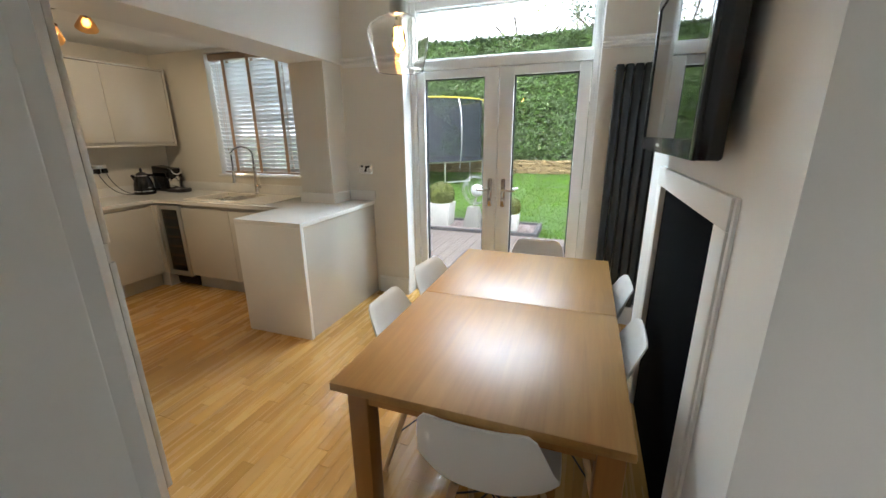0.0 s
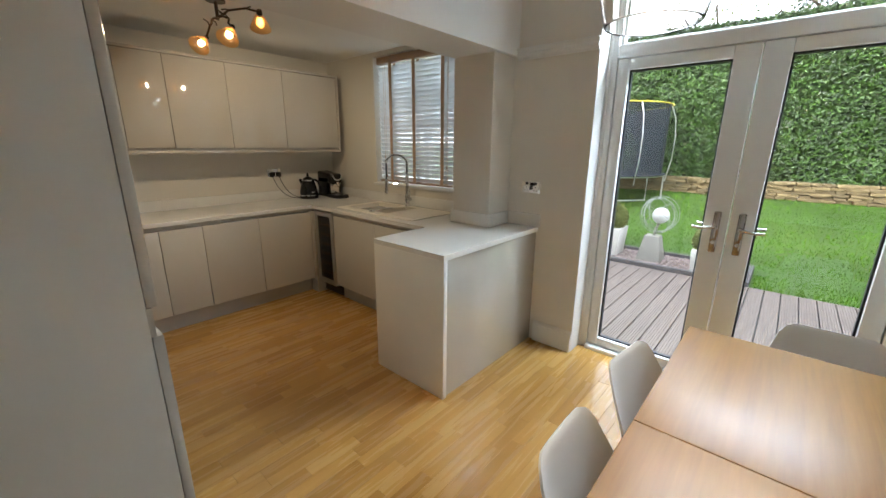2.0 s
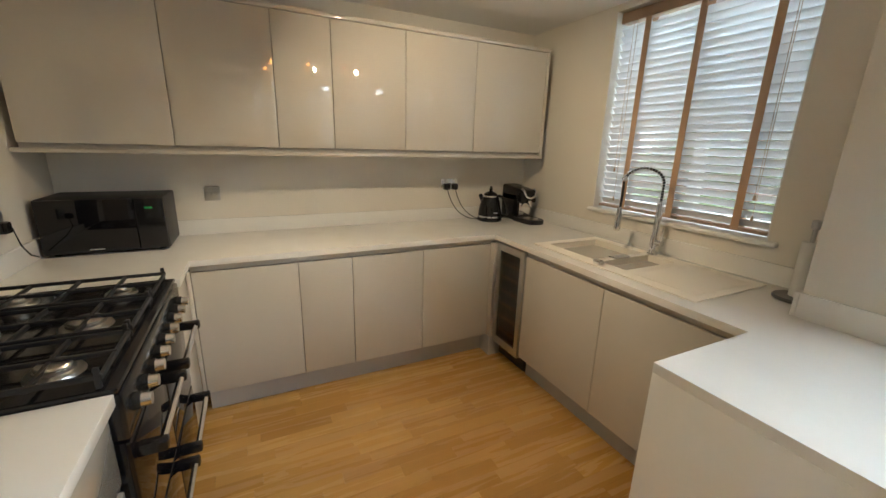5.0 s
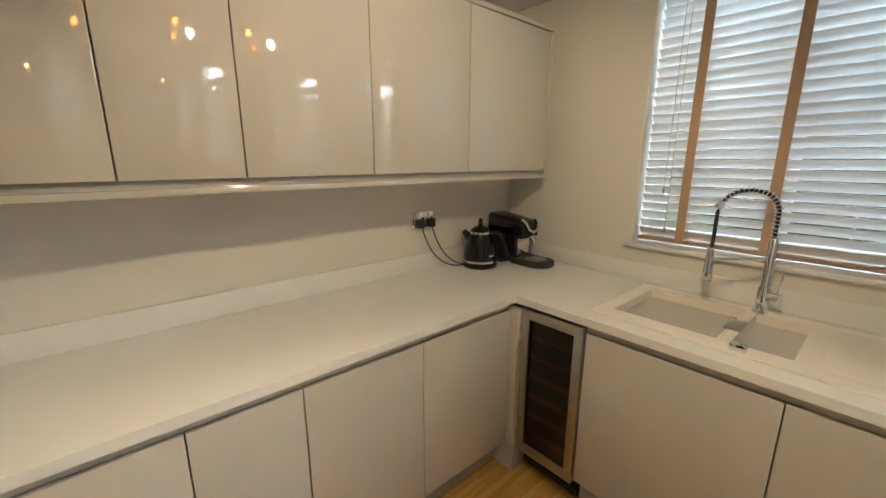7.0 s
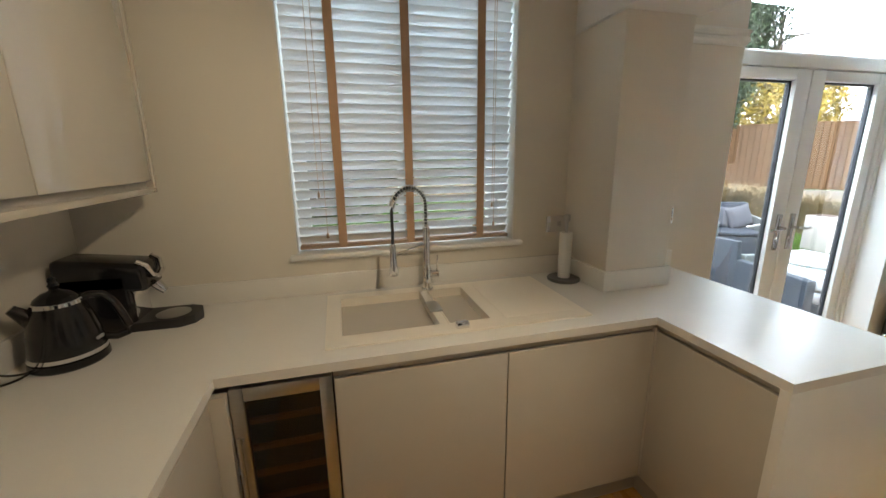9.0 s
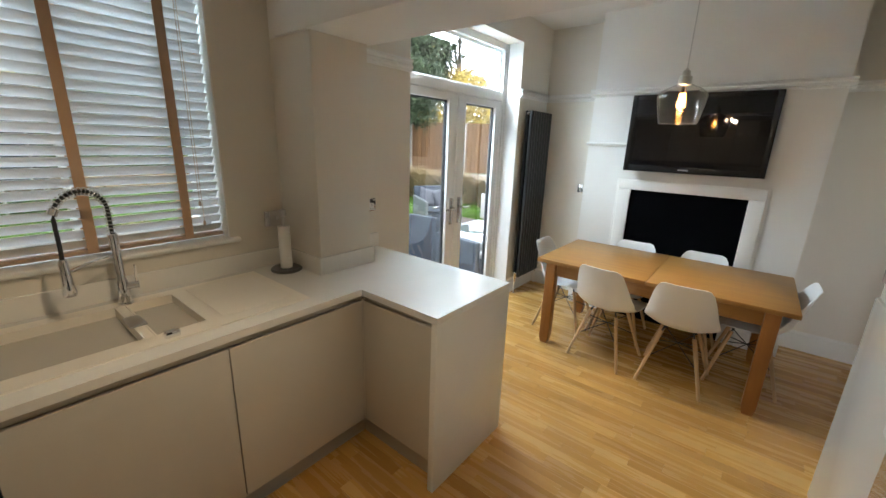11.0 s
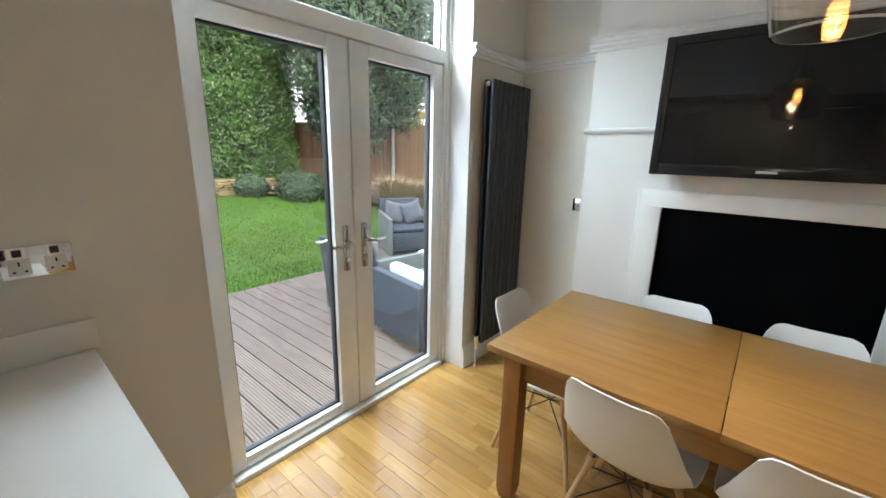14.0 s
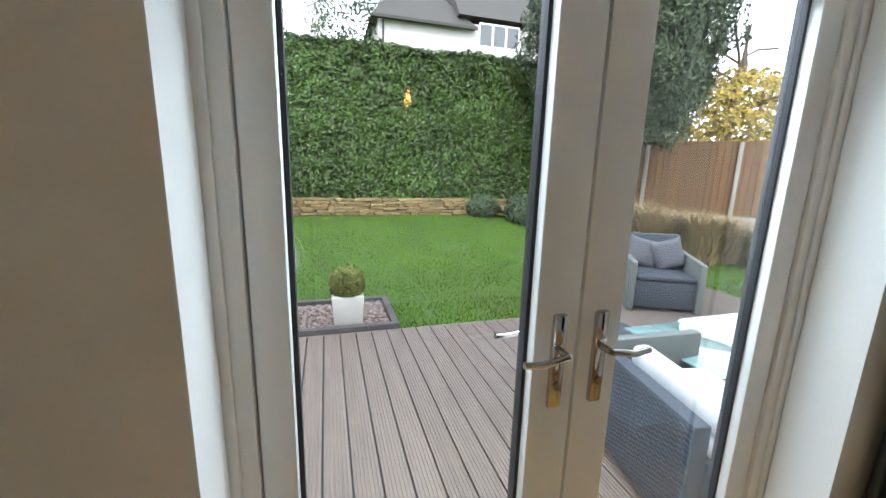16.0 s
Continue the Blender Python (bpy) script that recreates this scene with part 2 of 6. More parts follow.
M_IRON = mat("black_cast_iron", (0.018, 0.018, 0.02), 0.55, var=0.2, bump=0.3, bscale=200)
M_DARKGLASS = mat("black_glass", (0.006, 0.006, 0.008), 0.04, var=0.05)
M_SCREEN = mat("dark_screen", (0.006, 0.006, 0.008), 0.02, var=0.05)
M_RAD = mat("anthracite_radiator_paint", (0.018, 0.021, 0.026), 0.42, var=0.06)
M_HEARTH = mat("near_black_infill", (0.0018, 0.002, 0.0026), 0.9, var=0.25, scale=5, spec=0.03)
M_SHELL = mat("white_moulded_plastic", (0.80, 0.80, 0.79), 0.38, var=0.02, bump=0.05, bscale=250)
M_BEECH = wood("beech_leg", (0.42, 0.25, 0.11), (0.66, 0.45, 0.24), 0.4, "z", 0.6)
M_TABLE = wood("oak_table", (0.225, 0.100, 0.023), (0.405, 0.218, 0.056), 0.43, "y", 0.9, spread=0.03)
M_TABLE_LEG = wood("oak_table_leg", (0.25, 0.098, 0.020), (0.37, 0.165, 0.038), 0.32, "z", 0.6, spread=0.1)
M_FLOOR = wood("oak_floor_strip", (0.365, 0.188, 0.047), (0.58, 0.345, 0.100), 0.27, "y", 0.6, coat=0.2, spread=0.36)
M_FLOOR_JOIN = wood("oak_floor_strip_joined", (0.365, 0.188, 0.047), (0.58, 0.345, 0.100), 0.27, "y", 0.6, per_object=False, coat=0.2, spread=0.36)
M_GAP = mat("dark_floor_joint", (0.20, 0.11, 0.04), 0.7)
M_SLAT = mat("pale_painted_slat", (0.77, 0.78, 0.79), 0.35, var=0.05, per_object=0.04)
M_TAPE = mat("tan_ladder_tape", (0.50, 0.33, 0.21), 0.8, var=0.1, bump=0.3, bscale=400)
M_BLINDWOOD = mat("tan_blind_rail", (0.40, 0.28, 0.19), 0.5, var=0.1)
M_PAPER = mat("kitchen_paper", (0.82, 0.80, 0.76), 0.9, var=0.03, bump=0.4, bscale=300)
M_STONE_BASE = mat("dark_marble", (0.10, 0.095, 0.09), 0.3, var=0.4, scale=20)
M_CABLE = mat("black_cable", (0.012, 0.012, 0.012), 0.5)
M_RED = mat("dark_red_hall_floor", (0.16, 0.03, 0.02), 0.5, var=0.2, scale=8)
M_SHADE = glass("clear_shade_glass", (0.97, 0.95, 0.92))
M_BULBGLASS = glass("amber_bulb_glass", (1.0, 0.86, 0.62))
M_FILAMENT = glow("glowing_filament", (1.0, 0.44, 0.10), 9)
M_SPOTGLOW = glow("glowing_bulb", (1.0, 0.62, 0.28), 4.5)
M_AMBER = glass("amber_shade_glass", (0.95, 0.52, 0.16), 0.35)
M_BRONZE = mat("dark_bronze", (0.06, 0.045, 0.032), 0.4, metal=0.8, var=0.2)
M_GREEN = glow("green_display", (0.02, 0.22, 0.05), 0.06)
M_GREY = mat("grey_mark", (0.45, 0.45, 0.46), 0.4)
# ---- structure of the house ----
NY, KY, WX, SY, KS = 3.60, 3.70, -3.89, 0.545, 0.57  # dining north wall, kitchen north wall, west wall, dining south wall, kitchen south wall
DC, KC = 2.80, 2.37  # ceilings
OX0, OX1, OZ = -0.76, 0.80, 2.56  # garden door opening
wb = bm_new()
bx(wb, -1.36, NY, 0, OX0, 3.90, 3.1)
bx(wb, OX1, NY, 0, 1.75, 3.90, 3.1)
bx(wb, OX0, NY, OZ, OX1, 3.90, 3.1)
structure("wall_north", wb, M_WALL, "warm grey painted wall around the garden doors")
wb = bm_new()
WW0, WW1, WZ0, WZ1 = -3.07, -2.0, 1.10, 2.33
bx(wb, -4.2, KY, 0, WW0, 4.06, 3.1)
bx(wb, WW1, KY, 0, -1.70, 4.06, 3.1)
bx(wb, WW0, KY, 0, WW1, 4.06, WZ0)
bx(wb, WW0, KY, WZ1, WW1, 4.06, 3.1)
structure("wall_kitchen_north", wb, M_WALL, "warm grey painted wall around the kitchen window")
wb = bm_new()
bx(wb, -1.70, 3.34, 0, -1.36, 4.03, 2.10, bevel=0.004)
structure("pier", wb, M_WALL, "painted wall pier standing above the worktop")
structure("wall_west", box(-4.2, 0.2, 0, WX, KY, 3.1), M_WALL, "warm grey painted kitchen wall")
wb = bm_new()
bx(wb, WX, 0.2, 0, -0.70, KS, 3.1)
bx(wb, -0.70, 0.30, 0, 0.36, SY, 3.1)
bx(wb, 1.24, 0.30, 0, 1.75, SY, 3.1)
bx(wb, 0.36, 0.30, 2.06, 1.24, SY, 3.1)
structure("wall_south", wb, M_WALL, "warm grey painted wall with the hall doorway")
structure("wall_east", box(1.43, SY, 0, 1.75, NY, 3.1), M_WALL, "warm grey painted alcove wall")
# beam between kitchen and dining area
wb = bm_new()
bx(wb, -1.72, KS, 2.10, -1.33, 3.62, 3.1, bevel=0.003)
bx(wb, -1.70, 3.62, 2.10, -1.36, 4.03, 3.1)
structure("beam", wb, M_WHITE, "white painted ceiling beam between kitchen and dining area")
structure("ceiling_kitchen", box(WX, KS, KC, -1.72, KY, 3.1), M_CEIL, "white painted kitchen ceiling")
structure("ceiling_dining", box(-1.33, SY, DC, 1.43, NY, 3.1), M_CEIL, "white painted dining ceiling")
# hall behind the doorway
wb = bm_new()
# side opening is made up, where the added hall lamp stands
bx(wb, -0.9, -0.9, 0, -0.7, 0.30, 2.7)
bx(wb, -0.9, -2.6, 0, -0.7, -2.1, 2.7)
bx(wb, -0.9, -2.1, 0, -0.7, -0.9, 0.8)
bx(wb, -0.9, -2.1, 2.2, -0.7, -0.9, 2.7)
bx(wb, 2.3, -2.6, 0, 2.5, 0.30, 2.7)
bx(wb, -0.9, -2.8, 0, 2.5, -2.6, 2.7)
bx(wb, 1.75, 0.10, 0, 2.3, 0.30, 2.7)
structure("wall_hall", wb, M_WHITE, "pale painted hall walls")
structure("ceiling_hall", box(-0.9, -2.8, 2.6, 2.5, 0.30, 2.7), M_CEIL, "white hall ceiling")
structure("floor_hall", box(-0.9, -2.8, -0.1, 2.5, 0.40, 0.0), M_RED, "dark red hall floor")
structure("floor_base", box(-4.0, 0.40, -0.12, 1.6, 3.95, -0.012), M_GAP, "dark sub-floor under the oak strips")

# chimney breast with its opening
CB0, CB1, CX = 1.25, 2.98, 1.13
FY0, FY1, FZ = 1.645, 2.535, 1.25
wb = extrude_profile(bm_new(), [(CB0, 0), (FY0, 0), (FY0, FZ), (FY1, FZ), (FY1, 0), (CB1, 0), (CB1, DC), (CB0, DC)], "x", CX, 1.43)
structure("chimney_breast", wb, M_WHITE, "white painted chimney breast with a square opening")
# solid near-black slab just behind the breast face, filling the opening
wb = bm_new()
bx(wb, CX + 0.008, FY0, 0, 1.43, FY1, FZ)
structure("fireplace_back", wb, M_HEARTH, "near-black slab filling the fireplace opening")
sur = thing("fireplace_surround", CX, (FY0 + FY1) / 2, 0, "plain white painted surround framing the black fireplace", "fireplace")
for nm, a in (("upright", (FY0 - 0.105, FY0, 0, FZ)), ("upright", (FY1, FY1 + 0.105, 0, FZ)), ("lintel", (FY0 - 0.105, FY1 + 0.105, FZ, FZ + 0.09))):
    part(nm, box(CX - 0.016, a[0], a[2], CX + 0.004, a[1], a[3], bevel=0.003), M_WHITE, sur)
for y0, y1 in ((FY0 - 0.125, FY0 - 0.105), (FY1 + 0.105, FY1 + 0.125)):
    part("edge_bead", box(CX - 0.009, y0, 0, CX + 0.004, y1, FZ + 0.09, bevel=0.003), M_WHITE, sur)

# picture rails, skirting, dado
RAIL = [(0, 0), (0.012, 0), (0.016, 0.012), (0.030, 0.020), (0.030, 0.034), (0.020, 0.044), (0.024, 0.058), (0.034, 0.066), (0.034, 0.074), (0, 0.074)]
SK = [(0, 0), (0.018, 0), (0.018, 0.120), (0.012, 0.132), (0.014, 0.142), (0.006, 0.160), (0, 0.165)]


def run(name, prof, z, wall, at, a, b, sign, label):
    """A moulding along a wall; wall: 'x' runs along x on a plane of y, 'y' runs along y on a plane of x."""
    pts = [(at + sign * d, z + h) for d, h in prof]
    return structure(name, extrude_profile(bm_new(), pts, wall, a, b), M_TRIM, label, soft=30)


RZ = 2.072
for i, (w, at, a, b, s) in enumerate((("x", NY, -1.33, OX0 + 0.0, -1), ("x", NY, OX1, 1.43, -1), ("y", 1.43, CB1, NY, -1), ("y", CX, CB0 - 0.034, CB1 + 0.034, -1), ("x", CB1, CX, 1.43, 1), ("x", CB0, CX, 1.43, -1), ("y", 1.43, SY, CB0, -1), ("x", SY, -0.70, 0.28, 1))):
    run("picture_rail_%d" % (i + 1), RAIL, RZ, w, at, a, b, s, "white moulded picture rail on the wall")
for i, (w, at, a, b, s) in enumerate((("x", NY, -1.07, OX0, -1), ("x", NY, OX1, 1.43, -1), ("y", 1.43, CB1, NY, -1), ("y", CX, CB0, FY0 - 0.125, -1), ("y", CX, FY1 + 0.125, CB1, -1), ("y", 1.43, SY, CB0, -1), ("x", SY, 1.31, 1.43, 1), ("x", SY, -0.70, 0.29, 1), ("x", CB1, CX, 1.43, 1), ("x", CB0, CX, 1.43, -1))):
    run("baseboard_%d" % (i + 1), SK, 0.0, w, at, a, b, s, "white moulded skirting board")
run("dado_rail", [(0, 0), (0.012, 0), (0.02, 0.012), (0.02, 0.024), (0, 0.03)], 1.635, "y", CX, 2.05, CB1 + 0.02, -1, "short white moulding on the chimney breast")
# doorway lining and architrave to the hall
ar = thing("door_frame_1", 0.80, SY, 0, "white painted architrave round the hall doorway", "door frame", "", "structure")
for x0, x1 in ((0.36, 0.385), (1.215, 1.24)):
    part("lining", box(x0, 0.28, 0, x1, SY + 0.002, 2.06, bevel=0.003), M_TRIM, ar)
part("lining", box(0.385, 0.28, 2.03, 1.215, SY + 0.002, 2.06, bevel=0.003), M_TRIM, ar)
for x0, x1, s in ((0.29, 0.375, 1), (1.225, 1.31, -1)):
    o = [(x0, SY), (x0, SY + 0.012), (x0 + 0.02, SY + 0.020), (x0 + 0.045, SY + 0.014), (x0 + 0.065, SY + 0.022), (x1, SY + 0.022), (x1, SY)]
    if s < 0:
        o = [(x0 + x1 - p, q) for p, q in o]
    part("architrave", extrude_profile(bm_new(), o, "z", 0, 2.12), M_TRIM, ar)
part("architrave", box(0.29, SY, 2.05, 1.31, SY + 0.02, 2.12, bevel=0.004), M_TRIM, ar)
part("threshold", box(0.385, 0.36, -0.01, 1.215, 0.44, 0.006, bevel=0.003), M_TABLE_LEG, ar, "dark timber threshold strip")

for i, (x0, x1) in enumerate(((OX0, OX0 + 0.003), (OX1 - 0.003, OX1))):
    structure("reveal_%d" % (i + 1), box(x0, NY - 0.001, 0, x1, 3.752, OZ), M_WHITE, "white painted reveal beside the garden doors")

# garden doors: frame, fanlight and two leaves
gd = thing("door_1", 0.02, 3.82, 0, "white double-glazed garden doors with a fanlight, closed", "door", "", "structure")
FR0, FR1 = 3.765, 3.865
part("frame_side", box(OX0, FR0, 0, OX0 + 0.055, FR1, OZ, bevel=0.005), M_UPVC, gd)
part("frame_side", box(OX1 - 0.055, FR0, 0, OX1, FR1, OZ, bevel=0.005), M_UPVC, gd)
part("frame_head", box(OX0 + 0.055, FR0, OZ - 0.06, OX1 - 0.055, FR1, OZ, bevel=0.005), M_UPVC, gd)
part("transom", box(OX0 + 0.055, FR0, 2.035, OX1 - 0.055, FR1, 2.115, bevel=0.006), M_UPVC, gd)
part("threshold", box(OX0 + 0.055, FR0 - 0.03, -0.02, OX1 - 0.055, FR1 + 0.03, 0.028, bevel=0.006), M_UPVC, gd)
part("reveal_bead", box(OX0 - 0.001, FR0 - 0.012, 0, OX0 + 0.022, FR0, OZ, bevel=0.004), M_UPVC, gd)
part("reveal_bead", box(OX1 - 0.022, FR0 - 0.012, 0, OX1 + 0.001, FR0, OZ, bevel=0.004), M_UPVC, gd)
fan = part("fanlight", box(OX0 + 0.055, 3.80, 2.115, OX0 + 0.075, 3.845, OZ - 0.06), M_UPVC, gd)
fb = bm_new()
bx(fb, OX1 - 0.075, 3.80, 2.115, OX1 - 0.055, 3.845, OZ - 0.06)
bx(fb, OX0 + 0.075, 3.80, 2.115, OX1 - 0.075, 3.845, 2.13)
bx(fb, OX0 + 0.075, 3.80, OZ - 0.075, OX1 - 0.075, 3.845, OZ - 0.06)
part("bead", fb, M_UPVC, fan)
p = part("pane", box(OX0 + 0.07, 3.816, 2.125, OX1 - 0.07, 3.824, OZ - 0.07), M_GLASS, fan, soft=0)
p.visible_shadow = False


def leaf(x0, x1, g0, g1, hx, side):
    lf = part("leaf", box(x0, 3.775, 0.035, g0, 3.838, 2.03, bevel=0.007), M_UPVC, gd)
    o = bm_new()
    bx(o, g1, 3.775, 0.035, x1, 3.838, 2.03, bevel=0.007)
    part("stile", o, M_UPVC, lf)
    part("rail", box(g0, 3.775, 1.965, g1, 3.838, 2.03, bevel=0.007), M_UPVC, lf)
    part("rail", box(g0, 3.775, 0.035, g1, 3.838, 0.095, bevel=0.007), M_UPVC, lf)
    gk, w = bm_new(), 0.010
    for a in ((g0, 0.095, g0 + w, 1.965), (g1 - w, 0.095, g1, 1.965), (g0 + w, 0.095, g1 - w, 0.095 + w), (g0 + w, 1.965 - w, g1 - w, 1.965)):
        bx(gk, a[0], 3.804, a[1], a[2], 3.837, a[3])
    part("gasket", gk, M_GASKET, lf, "black rubber gasket round the glass")
    pn = part("pane", box(g0 + 0.004, 3.812, 0.10, g1 - 0.004, 3.818, 1.96), M_GLASS, lf, soft=0)
    pn.visible_shadow = False
    for y, q in ((3.775, -1), (3.838, 1)):
        hd = part("handle", box(hx - 0.019, y - 0.013, 0.882, hx + 0.019, y + 0.013, 1.13, bevel=0.008), M_HANDLE, lf, "chrome lever handle on a long backplate")
        lv = bm_new()
        yy = y + q * 0.05
        rod(lv, (hx, y, 1.04), (hx, yy, 1.04), 0.009)
        tube(lv, [(hx, yy, 1.04), (hx + side * 0.03, yy + q * 0.004, 1.037), (hx + side * 0.07, yy + q * 0.004, 1.03), (hx + side * 0.115, yy, 1.034)], 0.0085, 10)
        part("lever", lv, M_HANDLE, hd)
        kb = bm_new()
        rod(kb, (hx, y, 0.945), (hx, y + q * 0.018, 0.945), 0.011)
        part("lock_barrel", kb, M_HANDLE, hd)
    for z in (0.25, 1.0, 1.8):
        hb = bm_new()
        hxx = x0 + 0.004 if side < 0 else x1 - 0.004
        rod(hb, (hxx, 3.853, z - 0.05), (hxx, 3.853, z + 0.05), 0.009)
        part("hinge", hb, M_UPVC, lf)


leaf(OX0 + 0.058, 0.028, -0.632, -0.092, -0.027, -1)
leaf(0.034, OX1 - 0.058, 0.155, 0.655, 0.092, 1)
# ---- kitchen ----
WF, SF = -3.28, 3.035  # fronts of the west run and the sink run
TZ0, TZ1 = 0.878, 0.91


def base_unit(name, face, a, b, back, front, label, doors=1, group="kitchen base units"):
    """A base cabinet with slab doors; face 'x': doors look along x at plane `front`, 'y': along y."""
    sgn = 1 if front > back else -1
    cx, cy = ((front + back) / 2, (a + b) / 2) if face == "x" else ((a + b) / 2, (front + back) / 2)
    u = thing(name, cx, cy, 0.0, label, "cabinet", group)

    def bb(lo, hi, d0, d1, z0, z1, bev=0.0):
        if face == "x":
            return box(min(d0, d1), lo, z0, max(d0, d1), hi, z1, bevel=bev)
        return box(lo, min(d0, d1), z0, hi, max(d0, d1), z1, bevel=bev)
    part("body", bb(a, b, back, front - sgn * 0.022, 0.145, 0.845), M_CARCASS, u)
    part("handle_rail", bb(a, b, back, front - sgn * 0.012, 0.846, TZ0), M_CAB_LOW, u)
    part("plinth", bb(a, b, front - sgn * 0.10, front - sgn * 0.075, 0, 0.145), M_PLINTH, u)
    w = (b - a) / doors
    for i in range(doors):
        part("door", bb(a + i * w + 0.0017, a + (i + 1) * w - 0.0017, front - sgn * 0.020, front, 0.148, 0.841, 0.003), M_CAB_LOW, u)
    return u


LB = "greige high-gloss handleless base cabinet with a grey plinth"
for a, b in ((1.222, 1.733), (1.733, 2.035), (2.035, 2.492), (2.492, 3.005)):
    base_unit("base_cabinet", "x", a, b, WX, WF, LB)
base_unit("base_cabinet", "y", -3.262, -2.978, KS, 1.205, "narrow greige base cabinet in the corner beside the cooker")
ce = thing("corner_filler", -3.27, 1.21, 0, "greige filler strip in the corner beside the cooker", "cabinet")
part("strip", box(WF - 0.02, 1.2055, 0.148, -3.2625, 1.2215, 0.853, bevel=0.002), M_CAB_LOW, ce)
cf = thing("corner_filler", -3.25, 3.03, 0, "greige filler strip in the corner of the base units", "cabinet")
part("strip", box(WF - 0.02, 3.005, 0.148, -3.235, SF, 0.853, bevel=0.002), M_CAB_LOW, cf)
part("plinth", box(WF - 0.10, 3.005, 0, -3.235, SF + 0.075, 0.145), M_PLINTH, cf)
base_unit("base_cabinet", "y", -2.928, -2.318, KY, SF, "greige high-gloss base cabinet under the sink")
base_unit("base_cabinet", "y", -2.318, -1.68, KY, SF, LB)
# peninsula unit: door side looks west, clad east and south
pu = thing("peninsula_cabinet", -1.39, 3.0, 0, "greige peninsula cabinet with a gloss back panel", "cabinet", "kitchen base units")
part("body", box(-1.655, 2.57, 0.145, -1.125, NY, 0.845), M_CARCASS, pu)
part("handle_rail", box(-1.666, 2.57, 0.846, -1.125, NY, TZ0), M_CAB_LOW, pu)
part("door", box(-1.678, 2.570, 0.148, -1.658, 3.03, 0.843, bevel=0.003), M_CAB_LOW, pu)
part("back_panel", box(-1.124, 2.566, 0.0, -1.102, NY - 0.002, TZ0, bevel=0.002), M_CAB, pu)
part("plinth", box(-1.62, 2.57, 0, -1.60, 3.11, 0.145), M_PLINTH, pu)
we = thing("waterfall_panel", -1.39, 2.55, 0, "white solid waterfall end panel of the peninsula", "worktop")
part("slab", box(-1.695, 2.535, 0, -1.090, 2.567, TZ0 - 0.0005, bevel=0.002), M_TOP, we)

cf2 = thing("corner_filler", -1.69, 3.03, 0, "greige filler strip between the sink run and the peninsula", "cabinet")
part("strip", box(-1.6795, 3.0305, 0.148, -1.656, SF + 0.02, 0.853, bevel=0.002), M_CAB_LOW, cf2)
part("plinth", box(-1.6795, 3.1105, 0, -1.5995, 3.135, 0.145), M_PLINTH, cf2)

# wine cooler
wc = thing("wine_cooler", -3.08, 3.05, 0, "slim built-in wine cooler with steel frame and dark glass door", "wine cooler")
part("body", box(-3.233, SF + 0.03, 0.10, -2.930, KY, 0.865), M_BLACKM, wc)
wd = bm_new()
X0, X1, Z0, Z1 = -3.230, -2.933, 0.130, 0.862
for a in ((X0, X0 + 0.038, Z0, Z1), (X1 - 0.038, X1, Z0, Z1), (X0 + 0.038, X1 - 0.038, Z0, Z0 + 0.05), (X0 + 0.038, X1 - 0.038, Z1 - 0.045, Z1)):
    bx(wd, a[0], SF - 0.012, a[2], a[1], SF + 0.022, a[3], bevel=0.002)
door = part("door_frame", wd, M_STEEL, wc, "brushed steel door frame")
part("door_glass", box(X0 + 0.036, SF - 0.006, Z0 + 0.048, X1 - 0.036, SF + 0.004, Z1 - 0.043), glass("smoked_glass", (0.34, 0.32, 0.31)), door, soft=0)
hb = bm_new()
rod(hb, (X0 + 0.02, SF - 0.045, 0.28), (X0 + 0.02, SF - 0.045, 0.72), 0.007)
for z in (0.31, 0.69):
    rod(hb, (X0 + 0.02, SF - 0.045, z), (X0 + 0.02, SF - 0.010, z), 0.005)
part("handle", hb, M_STEEL, door)
for k in range(6):
    z = 0.23 + k * 0.098
    part("shelf", box(X0 + 0.04, SF + 0.012, z, X1 - 0.04, SF + 0.028, z + 0.018, bevel=0.003), M_TABLE_LEG, wc, "wooden wine shelf")
gr = bm_new()
for k in range(5):
    bx(gr, -3.228, SF + 0.055, 0.02 + k * 0.018, -2.935, SF + 0.070, 0.031 + k * 0.018)
bx(gr, -3.228, SF + 0.07, 0.01, -2.935, SF + 0.08, 0.12)
part("vent_grille", gr, M_BLACKM, wc)

# worktops
wt = thing("worktop", -2.6, 3.3, TZ0, "white solid-surface worktop running round the kitchen", "worktop")
SX0, SX1, SY0, SY1 = -2.898, -2.325, 3.178, 3.575  # sink cut-out
top = bm_new()
WE = WF + 0.018
for a in ((WX, KS, WE, 3.018), (WE, KS, -2.968, 1.225), (WX, 3.018, SX0, KY), (SX0, 3.018, SX1, SY0), (SX0, SY1, SX1, KY), (SX1, 3.018, -1.70, KY), (-1.70, 3.018, -1.36, 3.34), (-1.36, 3.018, -1.090, NY), (-1.695, 2.535, -1.090, 3.018)):
    bx(top, a[0], a[1], TZ0, a[2], a[3], TZ1)
bmesh.ops.remove_doubles(top, verts=top.verts[:], dist=0.0004)
part("slab", top, M_TOP, wt, soft=0)
UZ = TZ1 + 0.0005
ups = bm_new()
bx(ups, WX, KS + 0.016, UZ, WX + 0.016, KY - 0.016, 1.005, bevel=0.002)
part("upstand", ups, M_TOP, wt)
part("upstand", box(WX, KY - 0.016, UZ, -1.716, KY, 1.005, bevel=0.002), M_TOP, wt)
part("upstand", box(WX, KS, UZ, -2.968, KS + 0.016, 1.005, bevel=0.002), M_TOP, wt)
part("upstand", box(-1.716, 3.324, UZ, -1.70, KY, 1.005, bevel=0.002), M_TOP, wt)
part("upstand", box(-1.70, 3.324, UZ, -1.344, 3.34, 1.005, bevel=0.002), M_TOP, wt)
